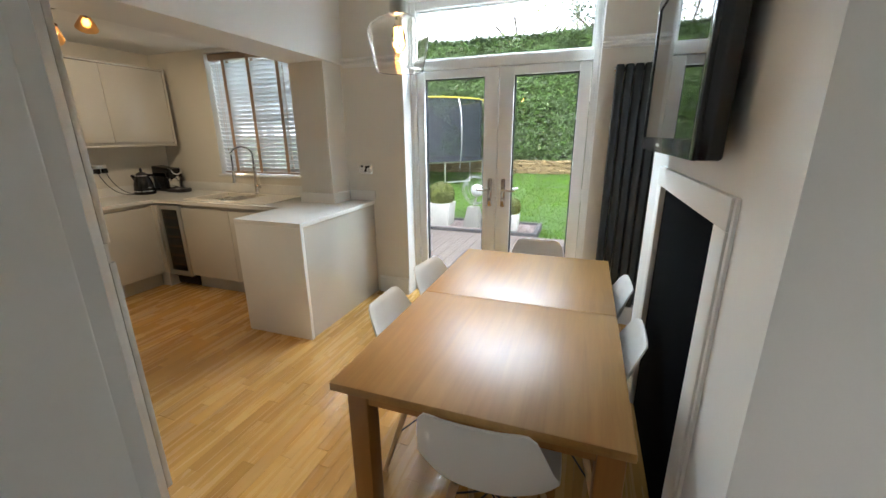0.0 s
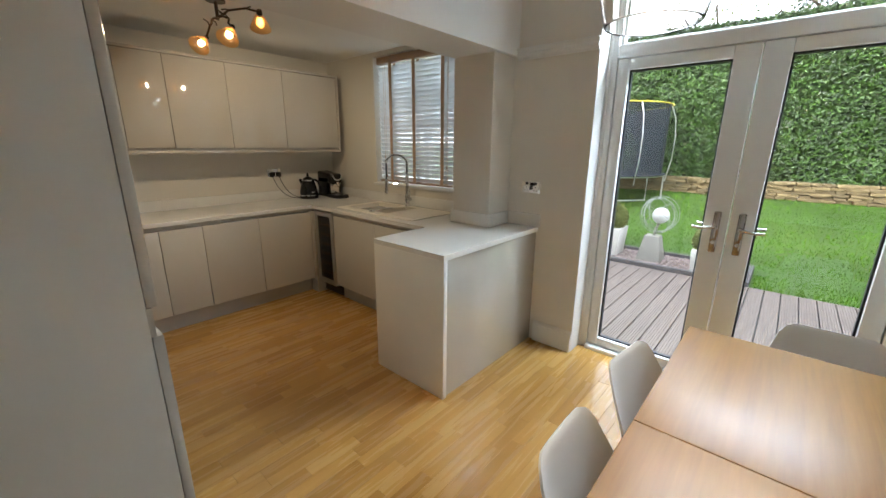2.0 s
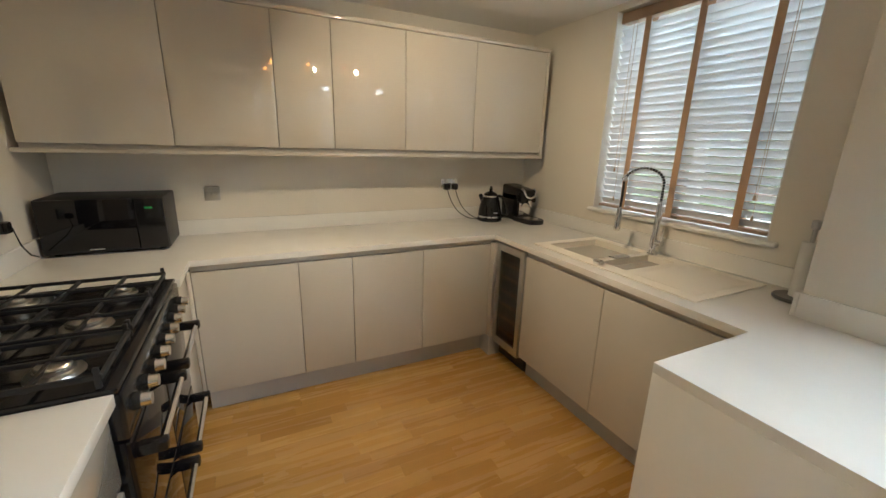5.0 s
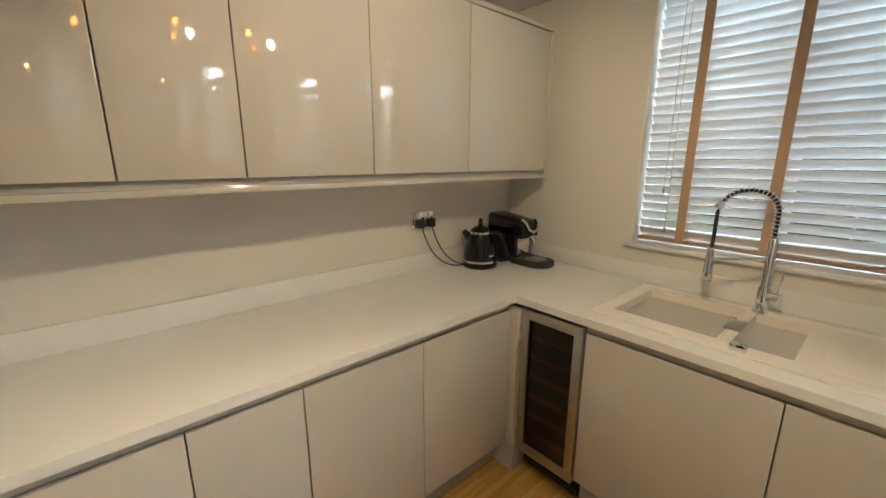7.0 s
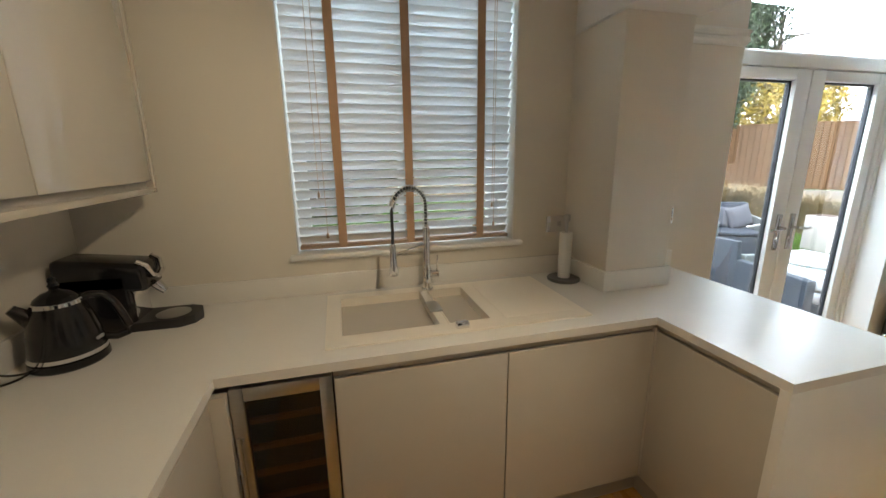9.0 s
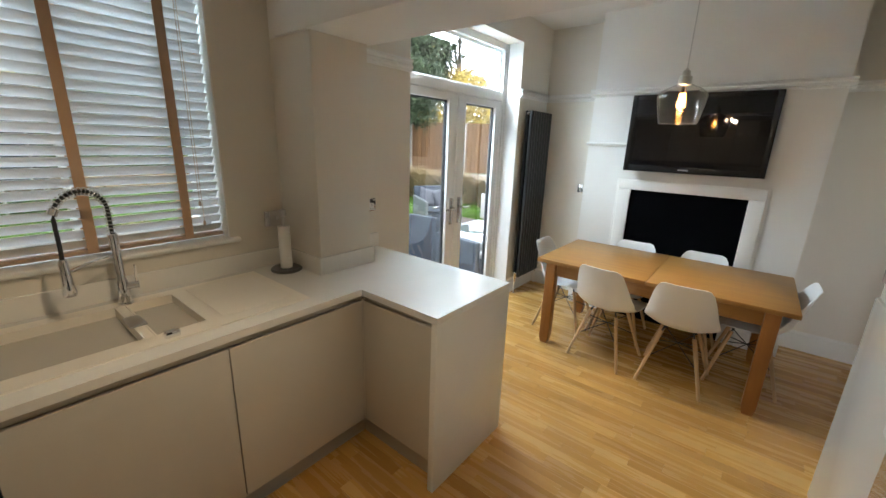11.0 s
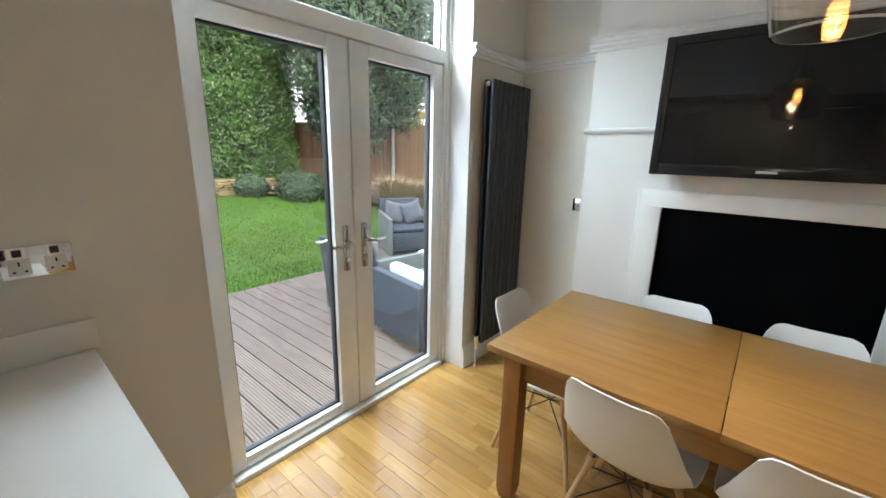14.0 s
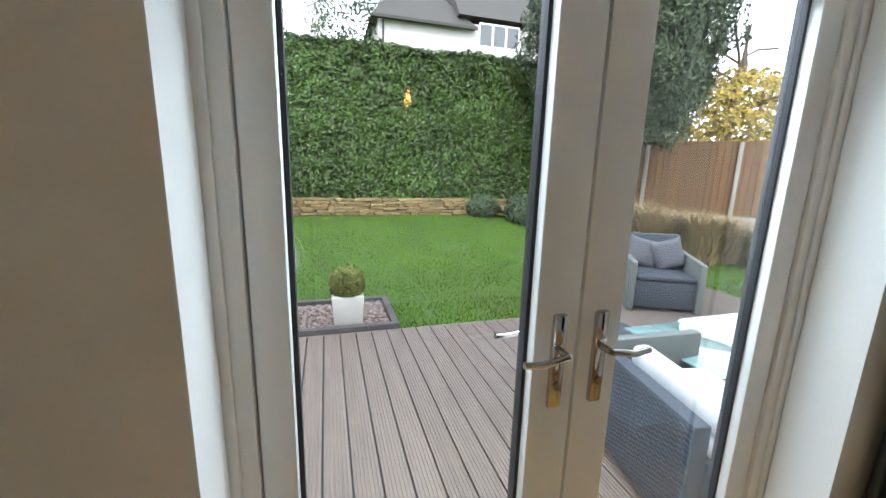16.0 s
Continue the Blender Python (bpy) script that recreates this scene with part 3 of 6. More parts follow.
part("upstand", box(-1.36, 3.34, UZ, -1.344, NY - 0.016, 1.005, bevel=0.002), M_TOP, wt)
part("upstand", box(-1.344, NY - 0.016, UZ, -1.075, NY, 1.005, bevel=0.002), M_TOP, wt)

# inset sink with two bowls and a drainer
sk = thing("sink", -2.45, 3.35, TZ1, "cream composite one-and-a-half bowl sink set into the worktop", "sink")
rim = bm_new()
RZ0, RZ1 = TZ1 + 0.0005, TZ1 + 0.007
for a in ((-2.95, 3.10, -1.93, SY0), (-2.95, SY1, -1.93, 3.63), (-2.95, SY0, SX0, SY1), (SX1, SY0, -1.93, SY1)):
    bx(rim, a[0], a[1], RZ0, a[2], a[3], RZ1)
part("rim", rim, M_SINK, sk, soft=0)


def bowl(x0, x1, y0, y1, depth):
    b, zt, zb, t = bm_new(), RZ1, TZ1 - depth, 0.006
    bx(b, x0, y0, zb - t, x1, y1, zb)
    bx(b, x0, y0, zb, x0 + t, y1, zt)
    bx(b, x1 - t, y0, zb, x1, y1, zt)
    bx(b, x0 + t, y0, zb, x1 - t, y0 + t, zt)
    bx(b, x0 + t, y1 - t, zb, x1 - t, y1, zt)
    o = part("bowl", b, M_SINK, sk, soft=0)
    d = lathe(bm_new(), [(0, 0.001), (0.030, 0.001), (0.040, 0.006), (0.045, 0.004), (0.045, 0.0)], ((x0 + x1) / 2, (y0 + y1) / 2, zb + 0.0005), 24)
    part("drain", d, M_STEEL, o, "steel basket drain")


bowl(SX0, -2.528, SY0, SY1, 0.17)
bowl(-2.500, SX1, SY0, SY1, 0.12)
part("divider", box(-2.528, SY0, TZ1 - 0.08, -2.500, SY1, RZ1, bevel=0.004), M_SINK, sk)
part("overflow_bar", box(-2.545, 3.30, RZ1, -2.490, 3.41, RZ1 + 0.008, bevel=0.003), M_STEEL, sk, "steel strip across the divider")
part("waste_knob", box(-2.487, 3.118, RZ1 - 0.001, -2.437, 3.150, RZ1 + 0.024, bevel=0.006), M_CHROME, sk)
part("drainer", box(-2.27, 3.17, RZ1 - 0.001, -1.97, 3.58, RZ1 + 0.0015, bevel=0.001), M_SINK, sk)

# spring tap
tp = thing("kitchen_tap", -2.49, 3.592, RZ1, "chrome kitchen mixer tap with a black spring hose", "tap")
TX, TY = -2.49, 3.592
part("body", lathe(bm_new(), [(0, 0), (0.028, 0), (0.028, 0.006), (0.022, 0.010), (0.022, 0.10), (0.017, 0.11), (0.017, 0.30), (0.012, 0.305), (0, 0.305)], (TX, TY, RZ1), 24), M_CHROME, tp)
arc = [(TX - 0.085 + 0.085 * math.cos(a), TY - 0.11 * (1 - math.cos(a)) / 2, RZ1 + 0.40 + 0.085 * math.sin(a)) for a in [math.pi * k / 16 for k in range(17)]]
path = [(TX, TY, RZ1 + 0.30), (TX, TY, RZ1 + 0.36)] + arc + [(TX - 0.17, TY - 0.11, RZ1 + 0.30), (TX - 0.172, TY - 0.112, RZ1 + 0.24)]
part("hose", tube(bm_new(), path, 0.0070, 10), M_BLACKM, tp, "black rubber hose")
spr, steps = [], 300
pv = [Vector(p) for p in path[:-4]]
acc = [0.0]
for p, q in zip(pv, pv[1:]):
    acc.append(acc[-1] + (q - p).length)
for i in range(steps + 1):
    s = acc[-1] * i / steps
    k = max(j for j in range(len(acc) - 1) if acc[j] <= s + 1e-9)
    f = (s - acc[k]) / (acc[k + 1] - acc[k])
    c, d = pv[k].lerp(pv[k + 1], f), (pv[k + 1] - pv[k]).normalized()
    side = d.cross(Vector((0.2, 1, 0.1))).normalized()
    up2 = side.cross(d)
    th = 2 * math.pi * i / 13
    spr.append(c + 0.0140 * (math.cos(th) * side + math.sin(th) * up2))
part("spring", tube(bm_new(), spr, 0.0021, 6), M_CHROME, tp, "coiled chrome spring")
part("spring_collar", rod(bm_new(), pv[-1], pv[-1] + (pv[-1] - pv[-2]).normalized() * 0.024, 0.0155, 0.0155, 20), M_CHROME, tp)
part("spray_head", lathe(bm_new(), [(0, 0), (0.018, 0), (0.021, 0.012), (0.017, 0.05), (0.014, 0.13), (0.010, 0.14), (0, 0.14)], (TX - 0.172, TY - 0.112, RZ1 + 0.115), 20), M_CHROME, tp)
hk = bm_new()
tube(hk, [(TX, TY, RZ1 + 0.215), (TX - 0.09, TY - 0.058, RZ1 + 0.215), (TX - 0.155, TY - 0.10, RZ1 + 0.205)], 0.006, 8)
part("holder_arm", hk, M_CHROME, tp)
lv = bm_new()
rod(lv, (TX, TY, RZ1 + 0.075), (TX + 0.055, TY - 0.012, RZ1 + 0.075), 0.017)
rod(lv, (TX + 0.046, TY - 0.010, RZ1 + 0.075), (TX + 0.050, TY - 0.012, RZ1 + 0.165), 0.0055, 0.0045)
part("lever", lv, M_CHROME, tp)

# wall cabinets
UZ0, UZ1, UF = 1.445, 2.165, -3.535
for a, b in ((0.60, 1.203), (1.203, 1.700), (1.700, 2.012), (2.012, 2.465), (2.465, 2.970), (2.970, 3.560)):
    u = thing("wall_cabinet", -3.71, (a + b) / 2, UZ0 - 0.01, "greige high-gloss handleless wall cabinet", "cabinet", "kitchen wall units")
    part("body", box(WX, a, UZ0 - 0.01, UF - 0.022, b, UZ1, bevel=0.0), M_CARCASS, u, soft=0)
    part("door", box(UF - 0.020, a + 0.0017, UZ0 + 0.012, UF, b - 0.0017, UZ1 - 0.003, bevel=0.003), M_CAB, u)
co = thing("cabinet_trim", -3.71, 2.1, UZ0 - 0.03, "greige light pelmet and cornice along the wall cabinets", "trim")
part("pelmet", box(UF - 0.022, 0.575, UZ0 - 0.032, UF + 0.004, 3.585, UZ0 - 0.012, bevel=0.003), M_CAB, co)
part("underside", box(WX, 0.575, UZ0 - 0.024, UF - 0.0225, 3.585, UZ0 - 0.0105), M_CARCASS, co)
part("cornice", box(WX, 0.575, UZ1 + 0.0005, UF + 0.008, 3.585, UZ1 + 0.022, bevel=0.003), M_CAB, co)
part("end_panel", box(WX, 3.5605, UZ0 - 0.011, UF + 0.003, 3.585, UZ1, bevel=0.002), M_CAB, co)

# window with sill and blind
w1 = thing("window_1", -2.535, 3.98, WZ0, "white kitchen window behind a slatted blind", "window", "", "structure")
for x0, x1 in ((WW0, WW0 + 0.06), (WW1 - 0.06, WW1), (-2.56, -2.50)):
    part("window_frame", box(x0, 3.90, WZ0, x1, 3.96, WZ1, bevel=0.004), M_UPVC, w1)
for z0, z1 in ((WZ0, WZ0 + 0.06), (WZ1 - 0.06, WZ1)):
    part("window_frame", box(WW0 + 0.06, 3.902, z0, WW1 - 0.06, 3.958, z1, bevel=0.004), M_UPVC, w1)
for x0, x1 in ((WW0 + 0.06, -2.56), (-2.50, WW1 - 0.06)):
    p = part("pane", box(x0, 3.926, WZ0 + 0.06, x1, 3.932, WZ1 - 0.06), M_GLASS, w1, soft=0)
    p.visible_shadow = False
rv = bm_new()
for x in (WW0, WW1 - 0.006):
    bx(rv, x, KY - 0.001, WZ0, x + 0.006, 3.90, WZ1)
part("reveal_lining", rv, M_TRIM, w1, soft=0)
sl = thing("window_sill", -2.53, 3.76, 1.075, "white painted window sill with a rounded nose", "window sill", "", "structure")
part("board", box(-3.10, KY - 0.03, 1.078, -1.955, 3.90, 1.104, bevel=0.010, seg=3), M_TRIM, sl)
bl = thing("venetian_blind", -2.535, 3.765, 1.12, "pale wooden venetian blind with tan tapes, slats half open", "blind")
BX0, BX1, BY = WW0 + 0.012, WW1 - 0.012, 3.765
part("head_rail", box(BX0, BY - 0.03, 2.262, BX1, BY + 0.03, 2.325, bevel=0.004), M_BLINDWOOD, bl, "tan valance")
part("bottom_rail", box(BX0, BY - 0.026, 1.115, BX1, BY + 0.026, 1.133, bevel=0.004), M_BLINDWOOD, bl)
prof = []
for k in range(7):
    u = (k / 6 - 0.5) * 0.050
    prof.append((u, 0.0030 * (1 - (u / 0.025) ** 2)))
prof = prof + [(u, z - 0.0026) for u, z in prof[::-1]]
smesh = None
NS = 26
for k in range(NS):
    z = 1.160 + k * (2.255 - 1.160) / NS
    tilt = radians(-49)
    if smesh is None:
        b = extrude_profile(bm_new(), [(u * math.cos(tilt) - w * math.sin(tilt), u * math.sin(tilt) + w * math.cos(tilt)) for u, w in prof], "x", BX0, BX1)
        smesh = bpy.data.meshes.new("slat")
        b.to_mesh(smesh)
        b.free()
        smooth(smesh, 30)
        smesh.materials.append(M_SLAT)
    o = new("slat", smesh)
    o.parent = bl
    o.location = Vector((0, BY + random.uniform(-0.0006, 0.0006), z)) - bl.location
    o.rotation_euler = (radians(random.uniform(-3, 3)), 0, 0)
for x in (-2.862, -2.535, -2.172):
    tb = bm_new()
    for y in (BY - 0.029, BY + 0.029):
        bx(tb, x - 0.019, y - 0.0006, 1.12, x + 0.019, y + 0.0006, 2.27)
    part("ladder_tape", tb, M_TAPE, bl, "tan fabric ladder tape", soft=0)
for x, zz in ((-2.955, 1.36), (-2.93, 1.17), (-2.11, 1.28), (-2.10, 1.18)):
    cd = rod(bm_new(), (x, BY - 0.034, zz + 0.02), (x, BY - 0.034, 2.27), 0.0012, n=6)
    cdo = part("cord", cd, M_TAPE, bl)
    part("cord_weight", lathe(bm_new(), [(0, 0), (0.007, 0.002), (0.006, 0.02), (0.002, 0.028), (0, 0.028)], (x, BY - 0.034, zz - 0.005), 10), M_BLINDWOOD, cdo)

# sockets


def socket(x, y, z, normal, gang=2, plugs=0, label="chrome double wall socket with white inserts", material=None, w=None):
    """A wall plate; normal: '-y', '+x', '-x', '+y' is the way that it faces."""
    s = thing("wall_socket", x, y, z - 0.043, label, "socket", "wall sockets")
    w = w or (0.146 if gang == 2 else 0.086)
    rot = {"-y": 0, "+x": 90, "+y": 180, "-x": -90}[normal]
    m = pose(x, y, z, 0, 0, rot)

    def turned(bm):
        bmesh.ops.transform(bm, matrix=m, verts=bm.verts[:])
        return bm
    pl = part("plate", turned(box(-w / 2, -0.010, -0.043, w / 2, 0.004, 0.043, bevel=0.004)), material or M_CHROME, s)
    if gang == 2:
        for sx in (-0.036, 0.036):
            part("insert", turned(box(sx - 0.022, -0.0125, -0.034, sx + 0.022, -0.008, 0.012, bevel=0.002)), M_TRIM, pl, "white insert")
            part("switch", turned(box(sx - 0.009, -0.015, 0.017, sx + 0.009, -0.008, 0.036, bevel=0.002)), M_BLACKM if plugs == 0 else M_TRIM, pl)
            holes = bm_new()
            bx(holes, sx - 0.002, -0.0132, -0.008, sx + 0.002, -0.0118, 0.004)
            for dx in (-0.011, 0.011):
                bx(holes, sx + dx - 0.003, -0.0132, -0.026, sx + dx + 0.003, -0.0118, -0.021)
            part("pin_holes", turned(holes), M_BLACKM, pl)
    else:
        part("switch", turned(box(-0.009, -0.016, -0.012, 0.009, -0.008, 0.012, bevel=0.002)), M_STEEL, pl)
    for k in range(plugs):
        sx = (-0.036, 0.036)[k]
        part("plug", turned(box(sx - 0.024, -0.055, -0.042, sx + 0.024, -0.0135, 0.008, bevel=0.009)), M_BLACK, s, "black mains plug")
    return s


socket(WX, 2.965, 1.195, "+x", 2, 2, "chrome double socket with two black plugs in it")
socket(WX, 1.312, 1.165, "+x", 1, 0, "steel switch plate above the worktop", M_STEEL)
socket(-3.30, KS, 1.135, "+y", 1, 1, "dark switched socket with a black plug beside the microwave", M_STEEL)
socket(-1.74, KY, 1.175, "-y", 1, 0, "chrome switched outlet beside the window", M_CHROME, 0.146)
socket(-1.165, NY, 1.20, "-y", 2, 0, "chrome double socket above the peninsula")
socket(1.43, 3.10, 1.18, "-x", 1, 0, "small chrome socket in the alcove")
socket(1.43, 0.72, 1.37, "-x", 1, 0, "chrome switch plate on the alcove wall", M_CHROME, 0.10)

# kettle
kt = thing("kettle", -3.735, 3.27, TZ1, "black gloss traditional kettle with chrome bands", "kettle")
KX, KYY = -3.735, 3.27
part("base", lathe(bm_new(), [(0, 0), (0.096, 0), (0.101, 0.006), (0.099, 0.026), (0.088, 0.030), (0, 0.030)], (KX, KYY, TZ1), 40), M_BLACK, kt)
part("band", lathe(bm_new(), [(0.094, 0.030), (0.0985, 0.032), (0.0975, 0.044), (0.092, 0.046)], (KX, KYY, TZ1), 40), M_CHROME, kt, "chrome band")
part("body", lathe(bm_new(), [(0, 0.03), (0.094, 0.03), (0.0945, 0.05), (0.089, 0.10), (0.076, 0.155), (0.062, 0.195), (0, 0.196)], (KX, KYY, TZ1), 48), M_BLACK, kt)
part("collar", lathe(bm_new(), [(0.060, 0.194), (0.0645, 0.194), (0.0625, 0.204), (0.057, 0.206)], (KX, KYY, TZ1), 40), M_CHROME, kt, "chrome collar")
part("lid", lathe(bm_new(), [(0.058, 0.204), (0.052, 0.216), (0.034, 0.230), (0.016, 0.236), (0.011, 0.242), (0.015, 0.252), (0.010, 0.260), (0, 0.262)], (KX, KYY, TZ1), 36), M_BLACK, kt)
kd = Vector((0.88, 0.47, 0.0))


def kp(out, z):
    """A point of the kettle: metres from its axis towards the handle, and height."""
    return Vector((KX, KYY, TZ1 + z)) + kd * out


part("spout", rod(bm_new(), kp(-0.052, 0.145), kp(-0.100, 0.202), 0.030, 0.014, 16), M_BLACK, kt)
part("handle", tube(bm_new(), [kp(0.045, 0.190), kp(0.075, 0.205), kp(0.105, 0.200), kp(0.128, 0.172), kp(0.146, 0.120), kp(0.158, 0.075), kp(0.150, 0.050), kp(0.122, 0.045), kp(0.090, 0.055)], 0.0125, 12), M_BLACK, kt)
part("knob", lathe(bm_new(), [(0, 0.255), (0.008, 0.256), (0.012, 0.266), (0.009, 0.276), (0, 0.280)], (KX, KYY, TZ1), 20), M_BLACK, kt)
part("badge", box(KX + 0.080, KYY - 0.02, TZ1 + 0.070, KX + 0.0965, KYY + 0.01, TZ1 + 0.078), M_GREY, kt, soft=0)
# coffee machine
cm = thing("coffee_machine", -3.66, 3.56, TZ1, "black capsule coffee machine with chrome lever", "coffee machine")
tray = extrude_profile(bm_new(), [(-3.66, 3.455), (-3.49, 3.455), (-3.445, 3.485), (-3.430, 3.537), (-3.445, 3.590), (-3.49, 3.615), (-3.66, 3.615)], "z", TZ1, TZ1 + 0.034)
part("base", tray, M_BLACKM, cm, "drip tray")
part("foot", box(-3.74, 3.475, TZ1, -3.661, 3.600, TZ1 + 0.028, bevel=0.01), M_BLACKM, cm)
part("body", box(-3.86, 3.462, TZ1, -3.632, 3.612, TZ1 + 0.225, bevel=0.016), M_BLACK, cm)
hd2 = bm_new()
bx(hd2, -3.86, 3.462, TZ1 + 0.150, -3.575, 3.612, TZ1 + 0.285, bevel=0.02, seg=4)
for v in hd2.verts:
    v.co.z -= 0.035 * max(0.0, (v.co.x + 3.70) / 0.125) * (1 if v.co.z > TZ1 + 0.2 else 0)
part("head", hd2, M_BLACK, cm)
part("lever", tube(bm_new(), [(-3.60, 3.475, TZ1 + 0.262), (-3.572, 3.480, TZ1 + 0.245), (-3.562, 3.495, TZ1 + 0.205), (-3.562, 3.537, TZ1 + 0.190), (-3.562, 3.580, TZ1 + 0.205), (-3.572, 3.594, TZ1 + 0.245), (-3.60, 3.599, TZ1 + 0.262)], 0.009, 10), M_CHROME, cm, "chrome lever")
nz = rod(bm_new(), (-3.575, 3.537, TZ1 + 0.16), (-3.548, 3.537, TZ1 + 0.125), 0.022, 0.012)
part("nozzle", nz, M_CHROME, cm)
part("front_plate", box(-3.634, 3.480, TZ1 + 0.036, -3.627, 3.594, TZ1 + 0.150, bevel=0.002), M_CHROME, cm, "chrome front plate")
part("cup_rest", lathe(bm_new(), [(0, 0.033), (0.058, 0.033), (0.060, 0.036), (0.052, 0.038), (0, 0.037)], (-3.53, 3.53, TZ1), 24), M_STEEL, cm, "steel cup rest")
part("water_tank", box(-3.87, 3.61, TZ1, -3.75, 3.665, TZ1 + 0.21, bevel=0.01), glass("smoky_tank", (0.5, 0.5, 0.5)), cm, soft=0)
for y, kx, ky in ((2.93, -3.80, 3.26), (3.00, -3.78, 3.30)):
    c0, c1, c2, c3 = Vector((WX + 0.05, y, 1.16)), Vector((WX + 0.06, y + 0.04, 1.00)), Vector((WX + 0.07, y + 0.14, 0.900)), Vector((kx, ky - 0.03, 0.915))
    c = tube(bm_new(), [c0 * (1 - f) ** 3 + c1 * 3 * f * (1 - f) ** 2 + c2 * 3 * f * f * (1 - f) + c3 * f ** 3 for f in [k / 16 for k in range(17)]], 0.0035, 6)
    solo("mains_cable", c, M_CABLE, "black mains cable hanging from the socket", "cable", "appliance cables")
# paper holder
ph = thing("paper_holder", -1.785, 3.545, TZ1, "kitchen roll on a dark marble holder with chrome post", "kitchen roll")
part("base", lathe(bm_new(), [(0, 0), (0.078, 0), (0.082, 0.004), (0.082, 0.012), (0.078, 0.016), (0, 0.016)], (-1.785, 3.545, TZ1), 36), M_STONE_BASE, ph)
part("roll", lathe(bm_new(), [(0.012, 0.017), (0.030, 0.017), (0.031, 0.02), (0.031, 0.245), (0.030, 0.248), (0.012, 0.248)], (-1.785, 3.545, TZ1), 28), M_PAPER, ph)
part("post", lathe(bm_new(), [(0, 0.016), (0.008, 0.016), (0.008, 0.30), (0.016, 0.305), (0.016, 0.335), (0, 0.34)], (-1.785, 3.545, TZ1), 16), M_STEEL, ph)

# microwave
mw = thing("microwave", -3.66, 0.86, TZ1, "black microwave oven with a green clock display", "microwave")
part("body", box(-3.86, 0.60, TZ1 + 0.012, -3.552, 1.115, TZ1 + 0.285, bevel=0.006), M_BLACKM, mw)
dr = part("door", box(-3.551, 0.603, TZ1 + 0.016, -3.530, 0.985, TZ1 + 0.282, bevel=0.004), M_DARKGLASS, mw)
part("control_panel", box(-3.551, 0.988, TZ1 + 0.016, -3.532, 1.112, TZ1 + 0.282, bevel=0.004), M_BLACK, mw)
part("display", box(-3.5322, 1.030, TZ1 + 0.228, -3.531, 1.062, TZ1 + 0.237), M_GREEN, mw, "green clock display", soft=0)
part("name_badge", box(-3.5305, 0.78, TZ1 + 0.028, -3.5292, 0.84, TZ1 + 0.034), M_GREY, dr, soft=0)
for i, (x, y) in enumerate(((-3.82, 0.64), (-3.82, 1.07), (-3.59, 0.64), (-3.59, 1.07))):
    part("foot", lathe(bm_new(), [(0, 0), (0.015, 0), (0.015, 0.013), (0, 0.013)], (x, y, TZ1), 14), M_BLACKM, mw)
solo("mains_cable", tube(bm_new(), [(-3.30, KS + 0.045, 1.11), (-3.30, KS + 0.06, 1.03), (-3.38, KS + 0.05, 0.97), (-3.50, KS + 0.03, 0.93)], 0.0035, 6), M_CABLE, "black mains cable to the microwave", "cable", "appliance cables")

# range cooker
ck = thing("range_cooker", -2.54, 0.89, 0, "black gas range cooker with chrome knobs and rails", "cooker")
CX0, CX1, CY0, CY1 = -2.962, -2.118, 0.60, 1.205
part("body", box(CX0, CY0, 0.09, CX1, CY1 - 0.03, 0.905, bevel=0.004), M_BLACK, ck)
part("hob", box(CX0 + 0.002, CY0, 0.9055, CX1 - 0.002, CY1 + 0.006, 0.922, bevel=0.004), M_BLACK, ck)
part("control_fascia", box(CX0 + 0.002, CY1 - 0.03, 0.775, CX1 - 0.002, CY1 + 0.012, 0.902, bevel=0.006), M_BLACK, ck)
part("plinth", box(CX0 + 0.01, CY0, 0.0, CX1 - 0.01, CY1 - 0.07, 0.09), M_BLACKM, ck)
for x0, x1 in ((CX0 + 0.006, -2.545), (-2.535, CX1 - 0.006)):
    for z0, z1 in ((0.42, 0.765), (0.10, 0.41)):
        d = part("oven_door", box(x0, CY1 - 0.03, z0, x1, CY1 + 0.008, z1, bevel=0.006), M_DARKGLASS, ck)
        hb = bm_new()
        rod(hb, (x0 + 0.03, CY1 + 0.062, z1 - 0.05), (x1 - 0.03, CY1 + 0.062, z1 - 0.05), 0.010)
        hd = part("handle", hb, M_CHROME, d, "chrome door rail")
        for xx in (x0 + 0.035, x1 - 0.035):
            e = bm_new()
            bx(e, xx - 0.016, CY1 + 0.006, z1 - 0.068, xx + 0.016, CY1 + 0.078, z1 - 0.032, bevel=0.008)
            part("bracket", e, M_BLACK, hd)
for k in range(9):
    x = CX0 + 0.07 + k * 0.088
    kb = bm_new()
    rod(kb, (x, CY1 + 0.010, 0.838), (x, CY1 + 0.030, 0.838), 0.024, 0.022, 20)
    ko = part("knob", kb, M_BLACK, ck)
    kk = bm_new()
    rod(kk, (x, CY1 + 0.030, 0.838), (x, CY1 + 0.052, 0.838), 0.019, 0.016, 20)
    part("knob_cap", kk, M_CHROME, ko)
for x, y, r in ((-2.83, 1.06, 0.033), (-2.83, 0.77, 0.042), (-2.54, 1.04, 0.05), (-2.54, 0.78, 0.045), (-2.25, 1.06, 0.042), (-2.25, 0.77, 0.033)):
    b = part("burner", lathe(bm_new(), [(0, 0), (r + 0.018, 0), (r + 0.014, 0.008), (r, 0.012), (r, 0.020), (0, 0.020)], (x, y, 0.922), 24), M_STEEL, ck, "steel gas burner")
    part("burner_cap", lathe(bm_new(), [(0, 0.028), (r * 0.8, 0.028), (r * 0.9, 0.024), (r * 0.9, 0.020), (0, 0.0195)], (x, y, 0.922), 24), M_STEEL, b)
